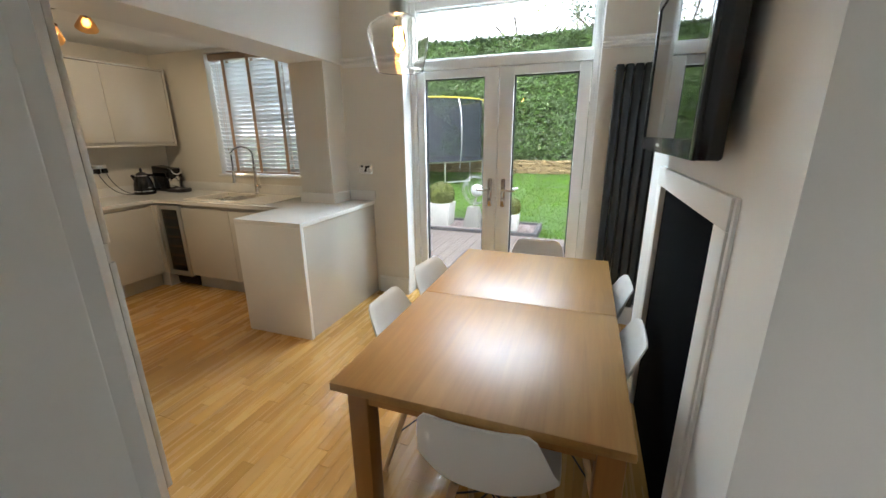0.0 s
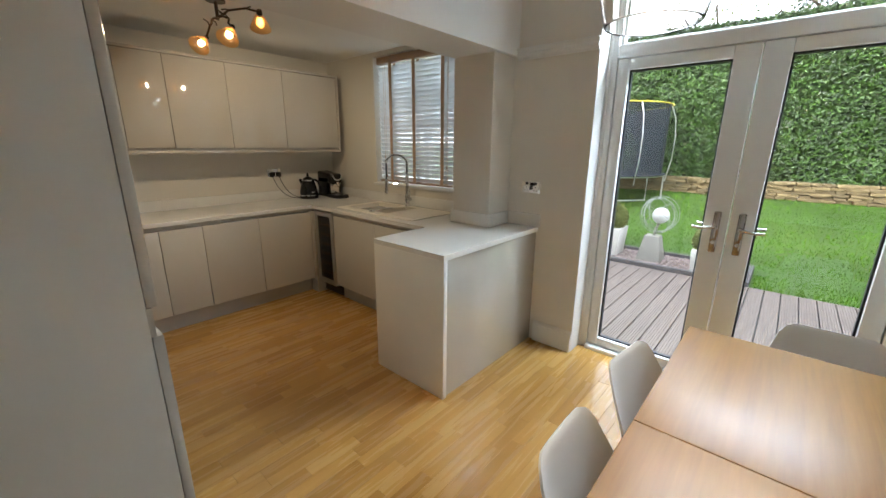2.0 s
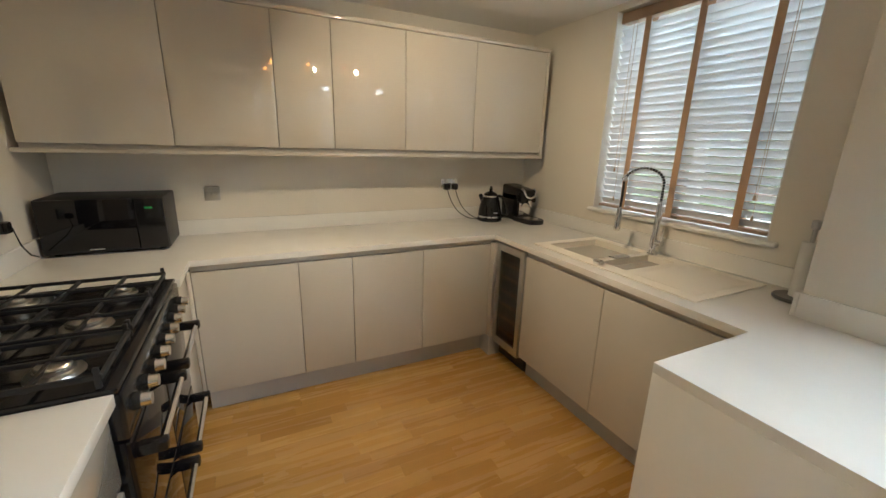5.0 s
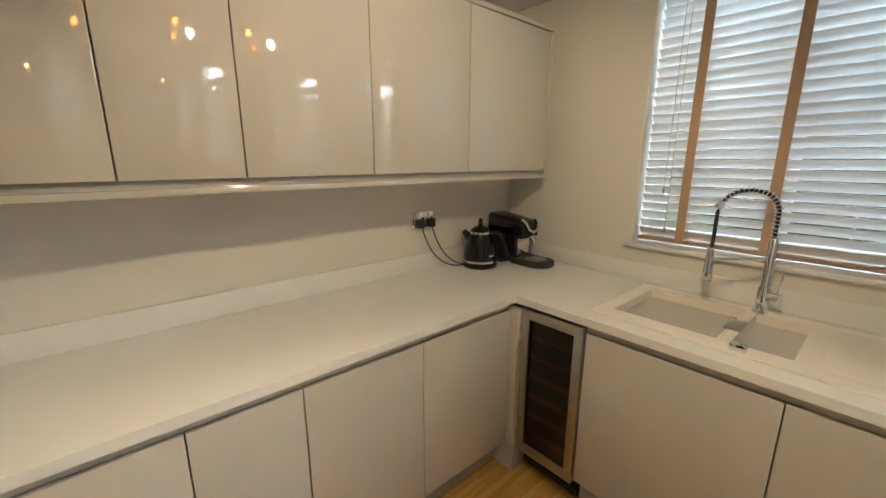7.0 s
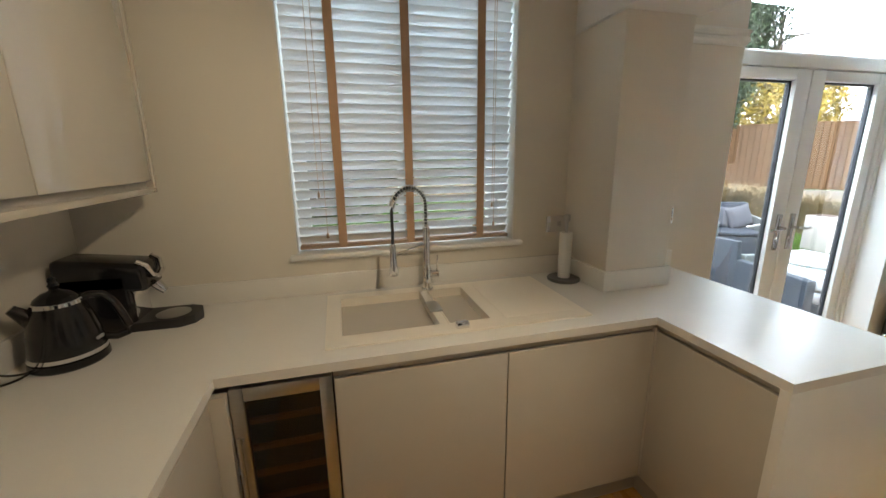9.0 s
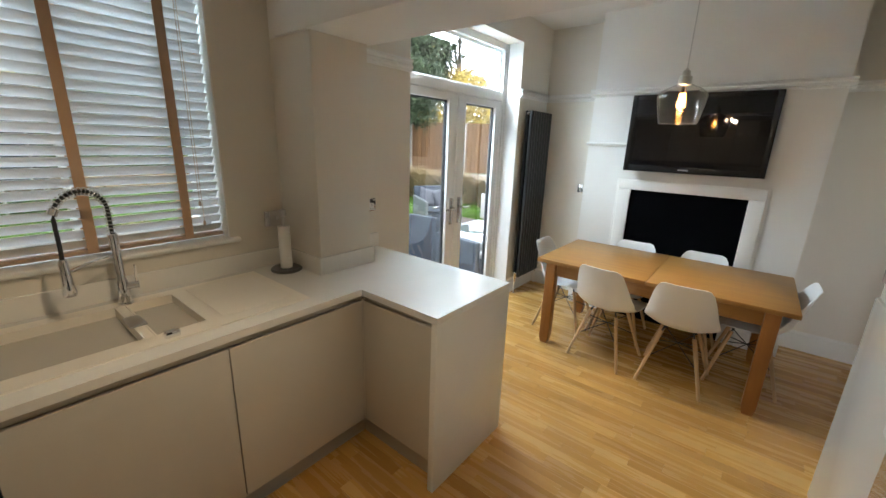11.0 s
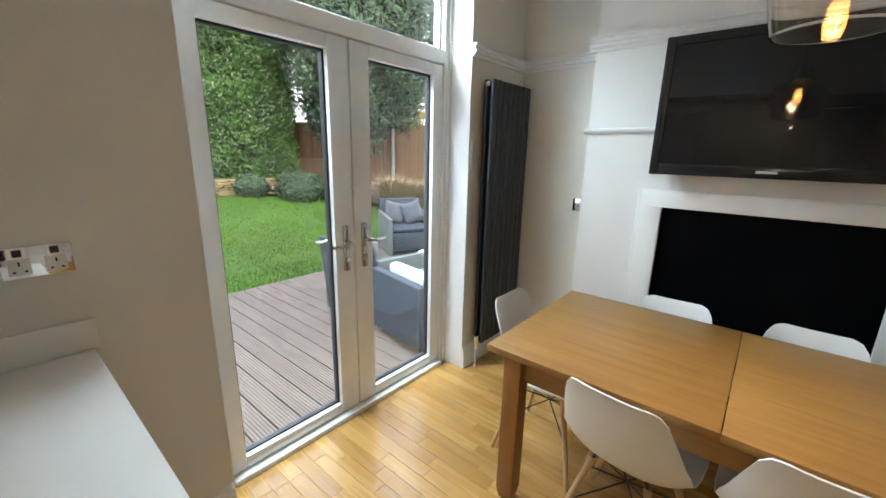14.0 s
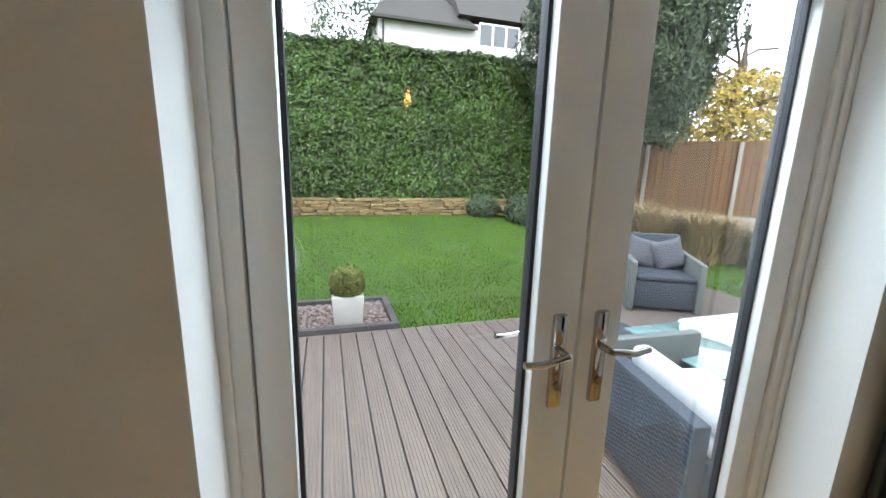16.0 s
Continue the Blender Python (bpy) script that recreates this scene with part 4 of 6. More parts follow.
for x0, x1 in ((-2.955, -2.685), (-2.675, -2.405), (-2.395, -2.125)):
    g = part("pan_support", box(x0 + 0.005, 0.630, 0.943, x1 - 0.005, 0.640, 0.957, bevel=0.002), M_IRON, ck, "black cast-iron pan support")
    xs = (x0 + 0.01, (x0 + x1) / 2, x1 - 0.01)
    for x in xs:
        part("bar", box(x - 0.005, 0.6405, 0.945, x + 0.005, 1.185, 0.958, bevel=0.002), M_IRON, g)
    for y in (0.77, 0.91, 1.05, 1.18):
        part("bar", box(x0 + 0.005, y - 0.005, 0.942, x1 - 0.005, y + 0.005, 0.955, bevel=0.002), M_IRON, g)
    for x in (xs[0], xs[2]):
        for y in (0.64, 1.175):
            part("foot", box(x - 0.006, y - 0.006, 0.922, x + 0.006, y + 0.006, 0.975, bevel=0.002), M_IRON, g)
solo("splashback", box(CX0 - 0.10, KS + 0.001, 0.93, CX1 + 0.02, KS + 0.009, 1.90, bevel=0.002), M_DARKGLASS, "black glass splashback behind the cooker", "splashback")

# drawer unit beside the cooker and the tall unit
du = thing("drawer_unit", -1.73, 0.86, 0, "greige gloss three-drawer base unit", "cabinet", "kitchen base units")
DX0, DX1, DF = -2.112, -1.352, 1.186
part("body", box(DX0, KS, 0.145, DX1, DF - 0.022, 0.835), M_CARCASS, du)
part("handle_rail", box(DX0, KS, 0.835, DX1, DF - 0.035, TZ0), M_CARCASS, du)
part("plinth", box(DX0, DF - 0.10, 0, DX1, DF - 0.075, 0.145), M_PLINTH, du)
for z0, z1 in ((0.148, 0.395), (0.420, 0.640), (0.665, 0.853)):
    part("drawer_front", box(DX0 + 0.002, DF - 0.02, z0, DX1 - 0.002, DF, z1, bevel=0.003), M_CAB, du)
solo("worktop", box(DX0 - 0.004, KS, TZ0, DX1, DF + 0.018, TZ1, bevel=0.002), M_TOP, "short white worktop beside the cooker", "worktop")
solo("upstand", box(DX0 - 0.004, KS, UZ, DX1, KS + 0.016, 1.005, bevel=0.002), M_TOP, "white upstand behind the short worktop", "worktop")
tu = thing("tall_unit", -1.02, 0.84, 0, "tall greige gloss larder unit with recessed handles", "cabinet", "kitchen tall units")
TU0, TU1, TF = -1.350, -0.705, 1.172
part("end_panel", box(TU1 - 0.02, SY, 0, TU1, TF - 0.022, 2.098, bevel=0.002), M_CAB_LOW, tu)
part("body", box(TU0 + 0.0, KS + 0.001, 0.145, TU1 - 0.0205, TF - 0.024, 2.097), M_CARCASS, tu)
part("plinth", box(TU0, TF - 0.10, 0, TU1 - 0.021, TF - 0.075, 0.145), M_PLINTH, tu)
part("door", box(TU0 + 0.002, TF - 0.021, 0.148, TU1, TF, 1.098, bevel=0.003), M_CAB_LOW, tu)
part("handle_channel", box(TU0 + 0.001, TF - 0.023, 1.0985, TU1, TF - 0.012, 1.1635), M_CAB_LOW, tu)
part("door", box(TU0 + 0.002, TF - 0.021, 1.164, TU1, TF, 2.094, bevel=0.003), M_CAB_LOW, tu)

# branching ceiling light with amber glass shades
LX, LY = -2.60, 2.10
sb = thing("ceiling_spotlight", LX, LY, 2.05, "dark bronze branching ceiling light with lit amber glass shades", "ceiling light")
part("rose", lathe(bm_new(), [(0, 0), (0.055, 0), (0.055, 0.010), (0.02, 0.020), (0.018, 0.028), (0, 0.028)], (LX, LY, KC - 0.028), 24), M_BRONZE, sb)
part("stem", rod(bm_new(), (LX, LY, KC - 0.03), (LX, LY, KC - 0.13), 0.010), M_BRONZE, sb)
rb = random.Random(12)
for hx, hy, hz, dx, dy, dz in ((-2.79, 2.085, 2.165, 0.42, -0.62, -0.62), (-2.44, 2.115, 2.175, 0.40, -0.50, -0.76), (-2.33, 2.24, 2.265, -0.62, 0.28, -0.73)):
    a, d = Vector((hx, hy, hz)), Vector((dx, dy, dz)).normalized()
    m = d.to_track_quat("Z", "Y").to_matrix().to_4x4()
    hub = Vector((LX, LY, KC - 0.12))
    bend = [hub.lerp(a, k / 6) + Vector((rb.uniform(-0.012, 0.012), rb.uniform(-0.012, 0.012), 0.035 * math.sin(math.pi * k / 6))) * (1 if 0 < k < 6 else 0) for k in range(7)]
    arm = part("arm", tube(bm_new(), bend, 0.0065, 8), M_BRONZE, sb, "dark bronze branch")
    for k in (2, 4):
        tip = bend[k] + Vector((rb.uniform(-0.05, 0.05), rb.uniform(-0.05, 0.05), rb.uniform(-0.02, 0.05)))
        part("twig", tube(bm_new(), [bend[k], bend[k].lerp(tip, 0.5) + Vector((0, 0.008, 0.006)), tip], 0.0042, 6), M_BRONZE, arm)
    part("lamp_holder", lathe(bm_new(), [(0, -0.012), (0.014, -0.012), (0.016, 0.0), (0.016, 0.026), (0.011, 0.03), (0, 0.03)], a, 18, m), M_BRONZE, sb)
    h = part("shade", lathe(bm_new(), [(0.017, 0.012), (0.028, 0.030), (0.044, 0.062), (0.060, 0.098), (0.062, 0.101), (0.058, 0.099), (0.042, 0.064), (0.026, 0.033), (0.016, 0.015)], a, 32, m), M_AMBER, sb, "amber glass shade")
    part("bulb", lathe(bm_new(), [(0, 0.03), (0.010, 0.03), (0.016, 0.044), (0.021, 0.062), (0.017, 0.080), (0.008, 0.087), (0, 0.088)], a, 18, m), M_SPOTGLOW, h, "glowing bulb")
    lamp("spot_lamp", "SPOT", look(a + d * 0.115, a + d), 3.3 if dy < 0 else 9.0, (1.0, 0.78, 0.49), soft=0.03, spread=radians(165 if dy < 0 else 135))
# ---- dining area ----
# oak extending table
TB = (0.036, 0.945, 1.268, 2.905)
tb = thing("dining_table", 0.48, 2.1, 0, "honey oak extending dining table with square legs", "table")
for y0, y1 in ((TB[2], 2.0875), (2.0895, TB[3])):
    part("tabletop", box(TB[0], y0, 0.702, TB[1], y1, 0.732, bevel=0.004), M_TABLE, tb)
for x0, x1 in ((TB[0] + 0.045, TB[0] + 0.067), (TB[1] - 0.067, TB[1] - 0.045)):
    part("apron", box(x0, TB[2] + 0.16, 0.600, x1, TB[3] - 0.16, 0.7015, bevel=0.002), M_TABLE, tb)
for y0, y1 in ((TB[2] + 0.090, TB[2] + 0.112), (TB[3] - 0.112, TB[3] - 0.090)):
    part("apron", box(TB[0] + 0.085, y0, 0.600, TB[1] - 0.085, y1, 0.7015, bevel=0.002), M_TABLE_LEG, tb)
part("runner", box(0.44, TB[2] + 0.113, 0.65, 0.52, TB[3] - 0.113, 0.7015), M_TABLE_LEG, tb)
for x in (TB[0] + 0.046, TB[1] - 0.046):
    for y in (TB[2] + 0.120, TB[3] - 0.120):
        lg = bm_new()
        bx(lg, x - 0.039, y - 0.039, 0.045, x + 0.039, y + 0.039, 0.7015, bevel=0.005)
        bmesh.ops.create_cone(lg, cap_ends=True, segments=4, radius1=0.038, radius2=0.051, depth=0.046, matrix=Matrix.Translation((x, y, 0.023)) @ Matrix.Rotation(radians(45), 4, "Z"))
        part("leg", lg, M_TABLE_LEG, tb)

# moulded shell chairs on dowel legs


def shell_chair(material, label):
    """A moulded shell chair at the origin that looks along +y (its back is at -y)."""
    c = thing("dining_chair", 0, 0, 0, label, "chair", "chairs round the table")
    b = bm_new()
    nu, nv = 18, 26
    spine = [(0.235, 0.425), (0.225, 0.445), (0.17, 0.448), (0.08, 0.437), (0.0, 0.430), (-0.08, 0.432), (-0.145, 0.447), (-0.190, 0.490), (-0.215, 0.55), (-0.235, 0.63), (-0.255, 0.71), (-0.270, 0.78), (-0.278, 0.815), (-0.286, 0.828)]
    halfw = [0.17, 0.205, 0.225, 0.235, 0.238, 0.236, 0.232, 0.226, 0.214, 0.200, 0.184, 0.167, 0.146, 0.112]
    rise = [0.0, 0.004, 0.016, 0.026, 0.034, 0.046, 0.066, 0.078, 0.068, 0.052, 0.036, 0.022, 0.012, 0.006]

    def at(table, s):
        k = min(int(s), len(table) - 2)
        f = s - k
        f = f * f * (3 - 2 * f) * 0.5 + f * 0.5
        a, d = table[k], table[k + 1]
        return a + (d - a) * f if not isinstance(a, tuple) else tuple(p + (q - p) * f for p, q in zip(a, d))
    grid = []
    for j in range(nv + 1):
        s = j / nv * (len(spine) - 1)
        (y, z), w, r = at(spine, s), at(halfw, s), at(rise, s)
        z = z if z < 0.55 else 0.55 + (z - 0.55) * 0.86
        y2, z2 = at(spine, min(s + 0.05, len(spine) - 1))
        y1, z1 = at(spine, max(s - 0.05, 0))
        ty, tz = y2 - y1, z2 - z1
        ln = math.hypot(ty, tz) or 1
        ny, nz = -tz / ln, ty / ln
        if nz < 0 and s < 6:
            ny, nz = -ny, -nz
        if s >= 6 and ny < 0:
            ny, nz = -ny, -nz
        row = []
        for i in range(nu + 1):
            u = i / nu * 2 - 1
            bend = abs(u) ** 2.6 * r
            row.append(b.verts.new((w * u * (1 - 0.04 * abs(u) ** 4), y + ny * bend, z + nz * bend)))
        grid.append(row)
    for j in range(nv):
        for i in range(nu):
            b.faces.new((grid[j][i], grid[j][i + 1], grid[j + 1][i + 1], grid[j + 1][i]))
    bmesh.ops.recalc_face_normals(b, faces=b.faces[:])
    bmesh.ops.solidify(b, geom=b.faces[:], thickness=0.006)
    part("shell", b, material, c, soft=60)
    tops = ((-0.10, -0.10), (0.10, -0.10), (-0.10, 0.11), (0.10, 0.11))
    feet = ((-0.20, -0.205), (0.20, -0.205), (-0.215, 0.215), (0.215, 0.215))
    for (tx, ty), (fx, fy) in zip(tops, feet):
        l = bm_new()
        rod(l, (fx, fy, 0), (tx, ty, 0.385), 0.0105, 0.0145, 14)
        lo = part("leg", l, M_BEECH, c, "round beech dowel leg")
        br = rod(bm_new(), (tx + (fx - tx) * 0.08, ty + (fy - ty) * 0.08, 0.36), (tx * 0.8, ty * 0.8, 0.432), 0.006, n=8)
        part("bracket", br, M_BLACKM, lo, "black metal bracket")
    def on(k, f):
        return tuple(tops[k][i] + (feet[k][i] - tops[k][i]) * f for i in (0, 1)) + (0.385 * (1 - f),)
    for a, d in ((0, 3), (1, 2)):
        part("brace", rod(bm_new(), on(a, 0.10), on(d, 0.52), 0.0035, n=6), M_BLACKM, c, "thin black steel cross brace")
        part("brace", rod(bm_new(), on(d, 0.10), on(a, 0.52), 0.0035, n=6), M_BLACKM, c, "thin black steel cross brace")
    return c


LABEL_C = "white moulded plastic dining chair on beech dowel legs"
chair = shell_chair(M_SHELL, LABEL_C)
spots = ((0.200, 2.337, -97), (0.205, 1.846, -89), (0.735, 2.375, 91), (0.735, 1.85, 88), (0.495, 2.80, 180), (0.54, 1.45, 1))
chair.matrix_basis = pose(spots[0][0], spots[0][1], 0, 0, 0, spots[0][2])
for x, y, a in spots[1:4] + spots[5:]:
    copy_thing(chair, pose(x, y, 0, 0, 0, a))
grey = shell_chair(M_SHELL, "white moulded dining chair at the garden end of the table")
grey.matrix_basis = pose(spots[4][0], spots[4][1], 0, 0, 0, spots[4][2])

# wall television on its bracket
TVW, TVH = 1.020, 0.640
tv = thing("television", 1.027, 2.09, 1.427, "large black flat television mounted above the fireplace", "television")
base_m = pose(1.027, 2.091, 1.747, 0, 0.2, 0.5)


def tvp(bm):
    bmesh.ops.transform(bm, matrix=base_m, verts=bm.verts[:])
    return bm


part("case", tvp(box(-0.0, -TVW / 2, -TVH / 2, 0.062, TVW / 2, TVH / 2, bevel=0.010)), M_BLACK, tv)
bz = bm_new()
for a in ((-TVW / 2, -TVW / 2 + 0.040, -TVH / 2, TVH / 2), (TVW / 2 - 0.040, TVW / 2, -TVH / 2, TVH / 2), (-TVW / 2 + 0.04, TVW / 2 - 0.04, -TVH / 2, -TVH / 2 + 0.055), (-TVW / 2 + 0.04, TVW / 2 - 0.04, TVH / 2 - 0.04, TVH / 2)):
    bx(bz, -0.010, a[0], a[2], 0.004, a[1], a[3], bevel=0.003)
part("bezel", tvp(bz), M_BLACK, tv, "glossy black bezel")
part("screen", tvp(box(-0.004, -TVW / 2 + 0.038, -TVH / 2 + 0.053, 0.002, TVW / 2 - 0.038, TVH / 2 - 0.038)), M_SCREEN, tv, "dark reflective screen", soft=0)
part("name_badge", tvp(box(-0.0112, 0.0, -TVH / 2 + 0.022, -0.0098, 0.075, -TVH / 2 + 0.033)), M_GREY, tv, soft=0)
part("rear_box", tvp(box(0.060, -0.30, -0.22, 0.085, 0.30, 0.22, bevel=0.01)), M_BLACKM, tv)
wbk = bm_new()
bx(wbk, 1.085, 1.95, 1.62, CX + 0.002, 2.25, 1.88, bevel=0.004)
part("wall_bracket", wbk, M_BLACKM, tv, "black steel wall bracket")

# pendant
PX, PY = -0.045, 2.057
pn = thing("pendant_light", PX, PY, 1.765, "clear glass pendant lamp with a glowing filament bulb", "pendant light")
part("cord", rod(bm_new(), (PX, PY, 2.06), (PX, PY, DC - 0.02), 0.003, n=8), M_STEEL, pn)
part("ceiling_rose", lathe(bm_new(), [(0, 0), (0.02, -0.02), (0.05, -0.012), (0.052, 0)], (PX, PY, DC), 28), M_STEEL, pn)
part("cap", lathe(bm_new(), [(0, 0.09), (0.006, 0.09), (0.012, 0.08), (0.020, 0.076), (0.023, 0.05), (0.034, 0.046), (0.036, 0.0), (0.030, -0.004), (0, -0.004)], (PX, PY, 1.99), 28), M_STEEL, pn, "brushed steel lamp holder")
SH = [(0.030, 2.015), (0.037, 1.994), (0.062, 1.982), (0.098, 1.966), (0.122, 1.948), (0.132, 1.926), (0.131, 1.905), (0.123, 1.860), (0.112, 1.805), (0.104, 1.772), (0.101, 1.768)]
sh = lathe(bm_new(), SH + [(r - 0.0028, z) for r, z in SH[::-1]], (PX, PY, 0), 56)
part("shade", sh, M_SHADE, pn, "clear glass shade", soft=70)
bu = lathe(bm_new(), [(0.013, 1.985), (0.014, 1.965), (0.022, 1.935), (0.030, 1.905), (0.032, 1.885), (0.028, 1.862), (0.016, 1.846), (0, 1.842)], (PX, PY, 0), 28)
bulb = part("bulb", bu, M_BULBGLASS, pn, "amber glass bulb")
bulb.visible_shadow = False
fl = bm_new()
for k in range(8):
    a, c = 2 * math.pi * k / 8, 2 * math.pi * (k + 1) / 8
    tube(fl, [(PX + 0.010 * math.cos(a), PY + 0.010 * math.sin(a), 1.94), (PX + 0.015 * math.cos(c), PY + 0.015 * math.sin(c), 1.868)], 0.0016, 5)
part("filament", fl, M_FILAMENT, bulb, "glowing filament")
lamp("bulb_lamp", "POINT", pose(PX, PY, 1.90), 9.0, (1.0, 0.68, 0.38), soft=0.012)

# column radiator
rd = thing("column_radiator", 1.13, 3.55, 0.16, "tall anthracite double column radiator on the wall", "radiator")
RX0, RX1 = 0.895, 1.375
nc = 8
for layer, y0 in enumerate((3.500, 3.548)):
    for k in range(nc):
        x = RX0 + (RX1 - RX0) * (k + 0.5) / nc
        part("column", box(x - 0.0265, y0, 0.185, x + 0.0265, y0 + 0.026, 1.955, bevel=0.010, seg=3), M_RAD, rd)
for z in (0.215, 1.925):
    part("header", rod(bm_new(), (RX0 + 0.004, 3.537, z), (RX1 - 0.004, 3.537, z), 0.016), M_RAD, rd)
for x in (RX0 - 0.004, RX1 + 0.004):
    part("end_cap", lathe(bm_new(), [(0, -0.006), (0.016, -0.006), (0.017, 0.006), (0, 0.006)], (x, 3.537, 1.925), 16, pose(0, 0, 0, 0, 90, 0)), M_CHROME, rd, "chrome blanking cap")
for z in (0.45, 1.70):
    part("wall_bracket", box(1.08, 3.574, z - 0.02, 1.18, NY, z + 0.02), M_RAD, rd)
for x, s in ((RX0 - 0.012, "thermostatic"), (RX1 + 0.012, "lockshield")):
    v = part("valve", lathe(bm_new(), [(0, 0), (0.011, 0), (0.011, 0.03), (0.014, 0.032), (0.014, 0.05), (0.019, 0.053), (0.020, 0.10), (0.014, 0.106), (0, 0.106)], (x, 3.537, 0.14), 20), M_CHROME, rd, "chrome radiator valve")
    part("pipe", rod(bm_new(), (x, 3.537, 0.0), (x, 3.537, 0.142), 0.0075), M_TRIM, v, "white painted pipe")
# ---- garden ----
M_DECK = mat("brown_composite_deck", (0.138, 0.110, 0.092), 0.75, var=0.18, scale=3, bump=0.4, bscale=120, per_object=0.06, stretch=(6, 0.7, 6))
M_LAWN = mat("lawn_soil", (0.030, 0.066, 0.003), 0.9, var=0.35, scale=1.3, bump=0.5)
M_BLADE = mat("grass_blade", (0.080, 0.178, 0.005), 0.6, var=0.55, scale=0.9, island=0.35, spec=0.1)
M_LEAF = mat("laurel_leaf", (0.036, 0.076, 0.009), 0.42, var=0.45, scale=1.2, island=0.55)
M_BOX = mat("box_leaf", (0.115, 0.130, 0.014), 0.5, var=0.35, scale=6, island=0.5)
M_LEAFD = mat("conifer_leaf", (0.040, 0.066, 0.030), 0.6, var=0.4, scale=1.5, island=0.5)
M_LEAFY = mat("yellow_leaf", (0.28, 0.21, 0.025), 0.6, var=0.3, scale=1.5, island=0.4)
M_LEAFG = mat("spring_leaf", (0.20, 0.23, 0.10), 0.6, var=0.3, scale=1.5, island=0.4)
# near-black green that paints the shade deep between leaves
M_DARKV = mat("foliage_shade_core", (0.007, 0.014, 0.004), 0.9, var=0.5, scale=5)
M_BARK = mat("bark", (0.10, 0.075, 0.055), 0.85, var=0.35, scale=12, bump=0.8, bscale=40)
M_SOIL = mat("bark_mulch", (0.085, 0.055, 0.038), 0.95, var=0.5, scale=25, bump=1.0, bscale=60)
M_SANDST = mat("sandstone", (0.170, 0.125, 0.056), 0.85, var=0.3, scale=9, bump=0.8, bscale=60, per_object=0.28)
M_FENCE = mat("fence_board", (0.098, 0.052, 0.018), 0.8, var=0.3, scale=4, bump=0.6, bscale=60, per_object=0.16, stretch=(8, 8, 0.6))
M_CONC = mat("concrete", (0.23, 0.215, 0.19), 0.85, var=0.15, scale=8, bump=0.5)
M_RATTAN = mat("grey_rattan", (0.026, 0.034, 0.046), 0.7, var=0.35, scale=60, bump=1.0, bscale=150, stretch=(1, 1, 2.5))
M_RATTANL = mat("pale_grey_rattan", (0.105, 0.118, 0.112), 0.5, var=0.3, scale=60, bump=1.0, bscale=150, stretch=(1, 1, 2.5))
M_RATTANL2 = mat("blue_grey_strand", (0.032, 0.043, 0.058), 0.62, var=0.3, scale=40, island=0.3)
M_CUSHW = mat("white_cushion_fabric", (0.55, 0.56, 0.57), 0.9, var=0.06, scale=12, bump=0.3, bscale=300)
M_CUSHG = mat("grey_cushion_fabric", (0.080, 0.083, 0.094), 0.9, var=0.1, scale=20, bump=0.4, bscale=300)
M_TGLASS = mat("tinted_table_glass", (0.20, 0.33, 0.33), 0.04, var=0.05, coat=1.0)
M_POT = mat("white_pot", (0.50, 0.48, 0.44), 0.6, var=0.08, scale=10)
M_SLEEPER = mat("dark_sleeper", (0.060, 0.055, 0.055), 0.8, var=0.3, scale=14, bump=0.6, bscale=90)
M_PEBBLE = mat("pink_grey_pebble", (0.26, 0.205, 0.19), 0.8, var=0.3, scale=30, island=0.35)
M_NET = mat("trampoline_net", (0.018, 0.022, 0.026), 0.8, var=0.2)
M_YEL = mat("yellow_foam", (0.55, 0.47, 0.04), 0.7)
M_RENDER = mat("white_house_render", (0.50, 0.49, 0.48), 0.9, var=0.06, scale=1.5, bump=0.4)
M_ROOF = mat("dark_roof_tile", (0.046, 0.045, 0.041), 0.85, var=0.25, scale=6, bump=0.6)
M_STRAW = mat("dry_grass", (0.22, 0.17, 0.085), 0.8, var=0.3, scale=8, island=0.4)
M_WIRE = mat("dull_steel_wire", (0.30, 0.30, 0.30), 0.5, metal=0.6, var=0.1)
M_BALLSTONE = mat("white_stone_ball", (0.48, 0.48, 0.46), 0.5, var=0.08, scale=20)
M_BRICKWALL = mat("outside_wall", (0.62, 0.60, 0.56), 0.9, var=0.08, scale=3)


def ground_z(x, y):
    return -0.16 + max(0.0, min(1.0, (y - 7.5) / 4.2)) * 0.66


gb = bm_new()
xs = [-400, -60, -20] + [-10 + i for i in range(25)] + [25, 60, 400]
ys = [-400, -60, -12, 3.9] + [4.4 + 0.5 * i for i in range(20)] + [20, 60, 500]
gv = [[gb.verts.new((x, y, ground_z(x, y))) for x in xs] for y in ys]
for j in range(len(ys) - 1):
    for i in range(len(xs) - 1):
        gb.faces.new((gv[j][i], gv[j][i + 1], gv[j + 1][i + 1], gv[j + 1][i]))
structure("ground", gb, M_LAWN, "green lawn ground rising gently to the hedge")


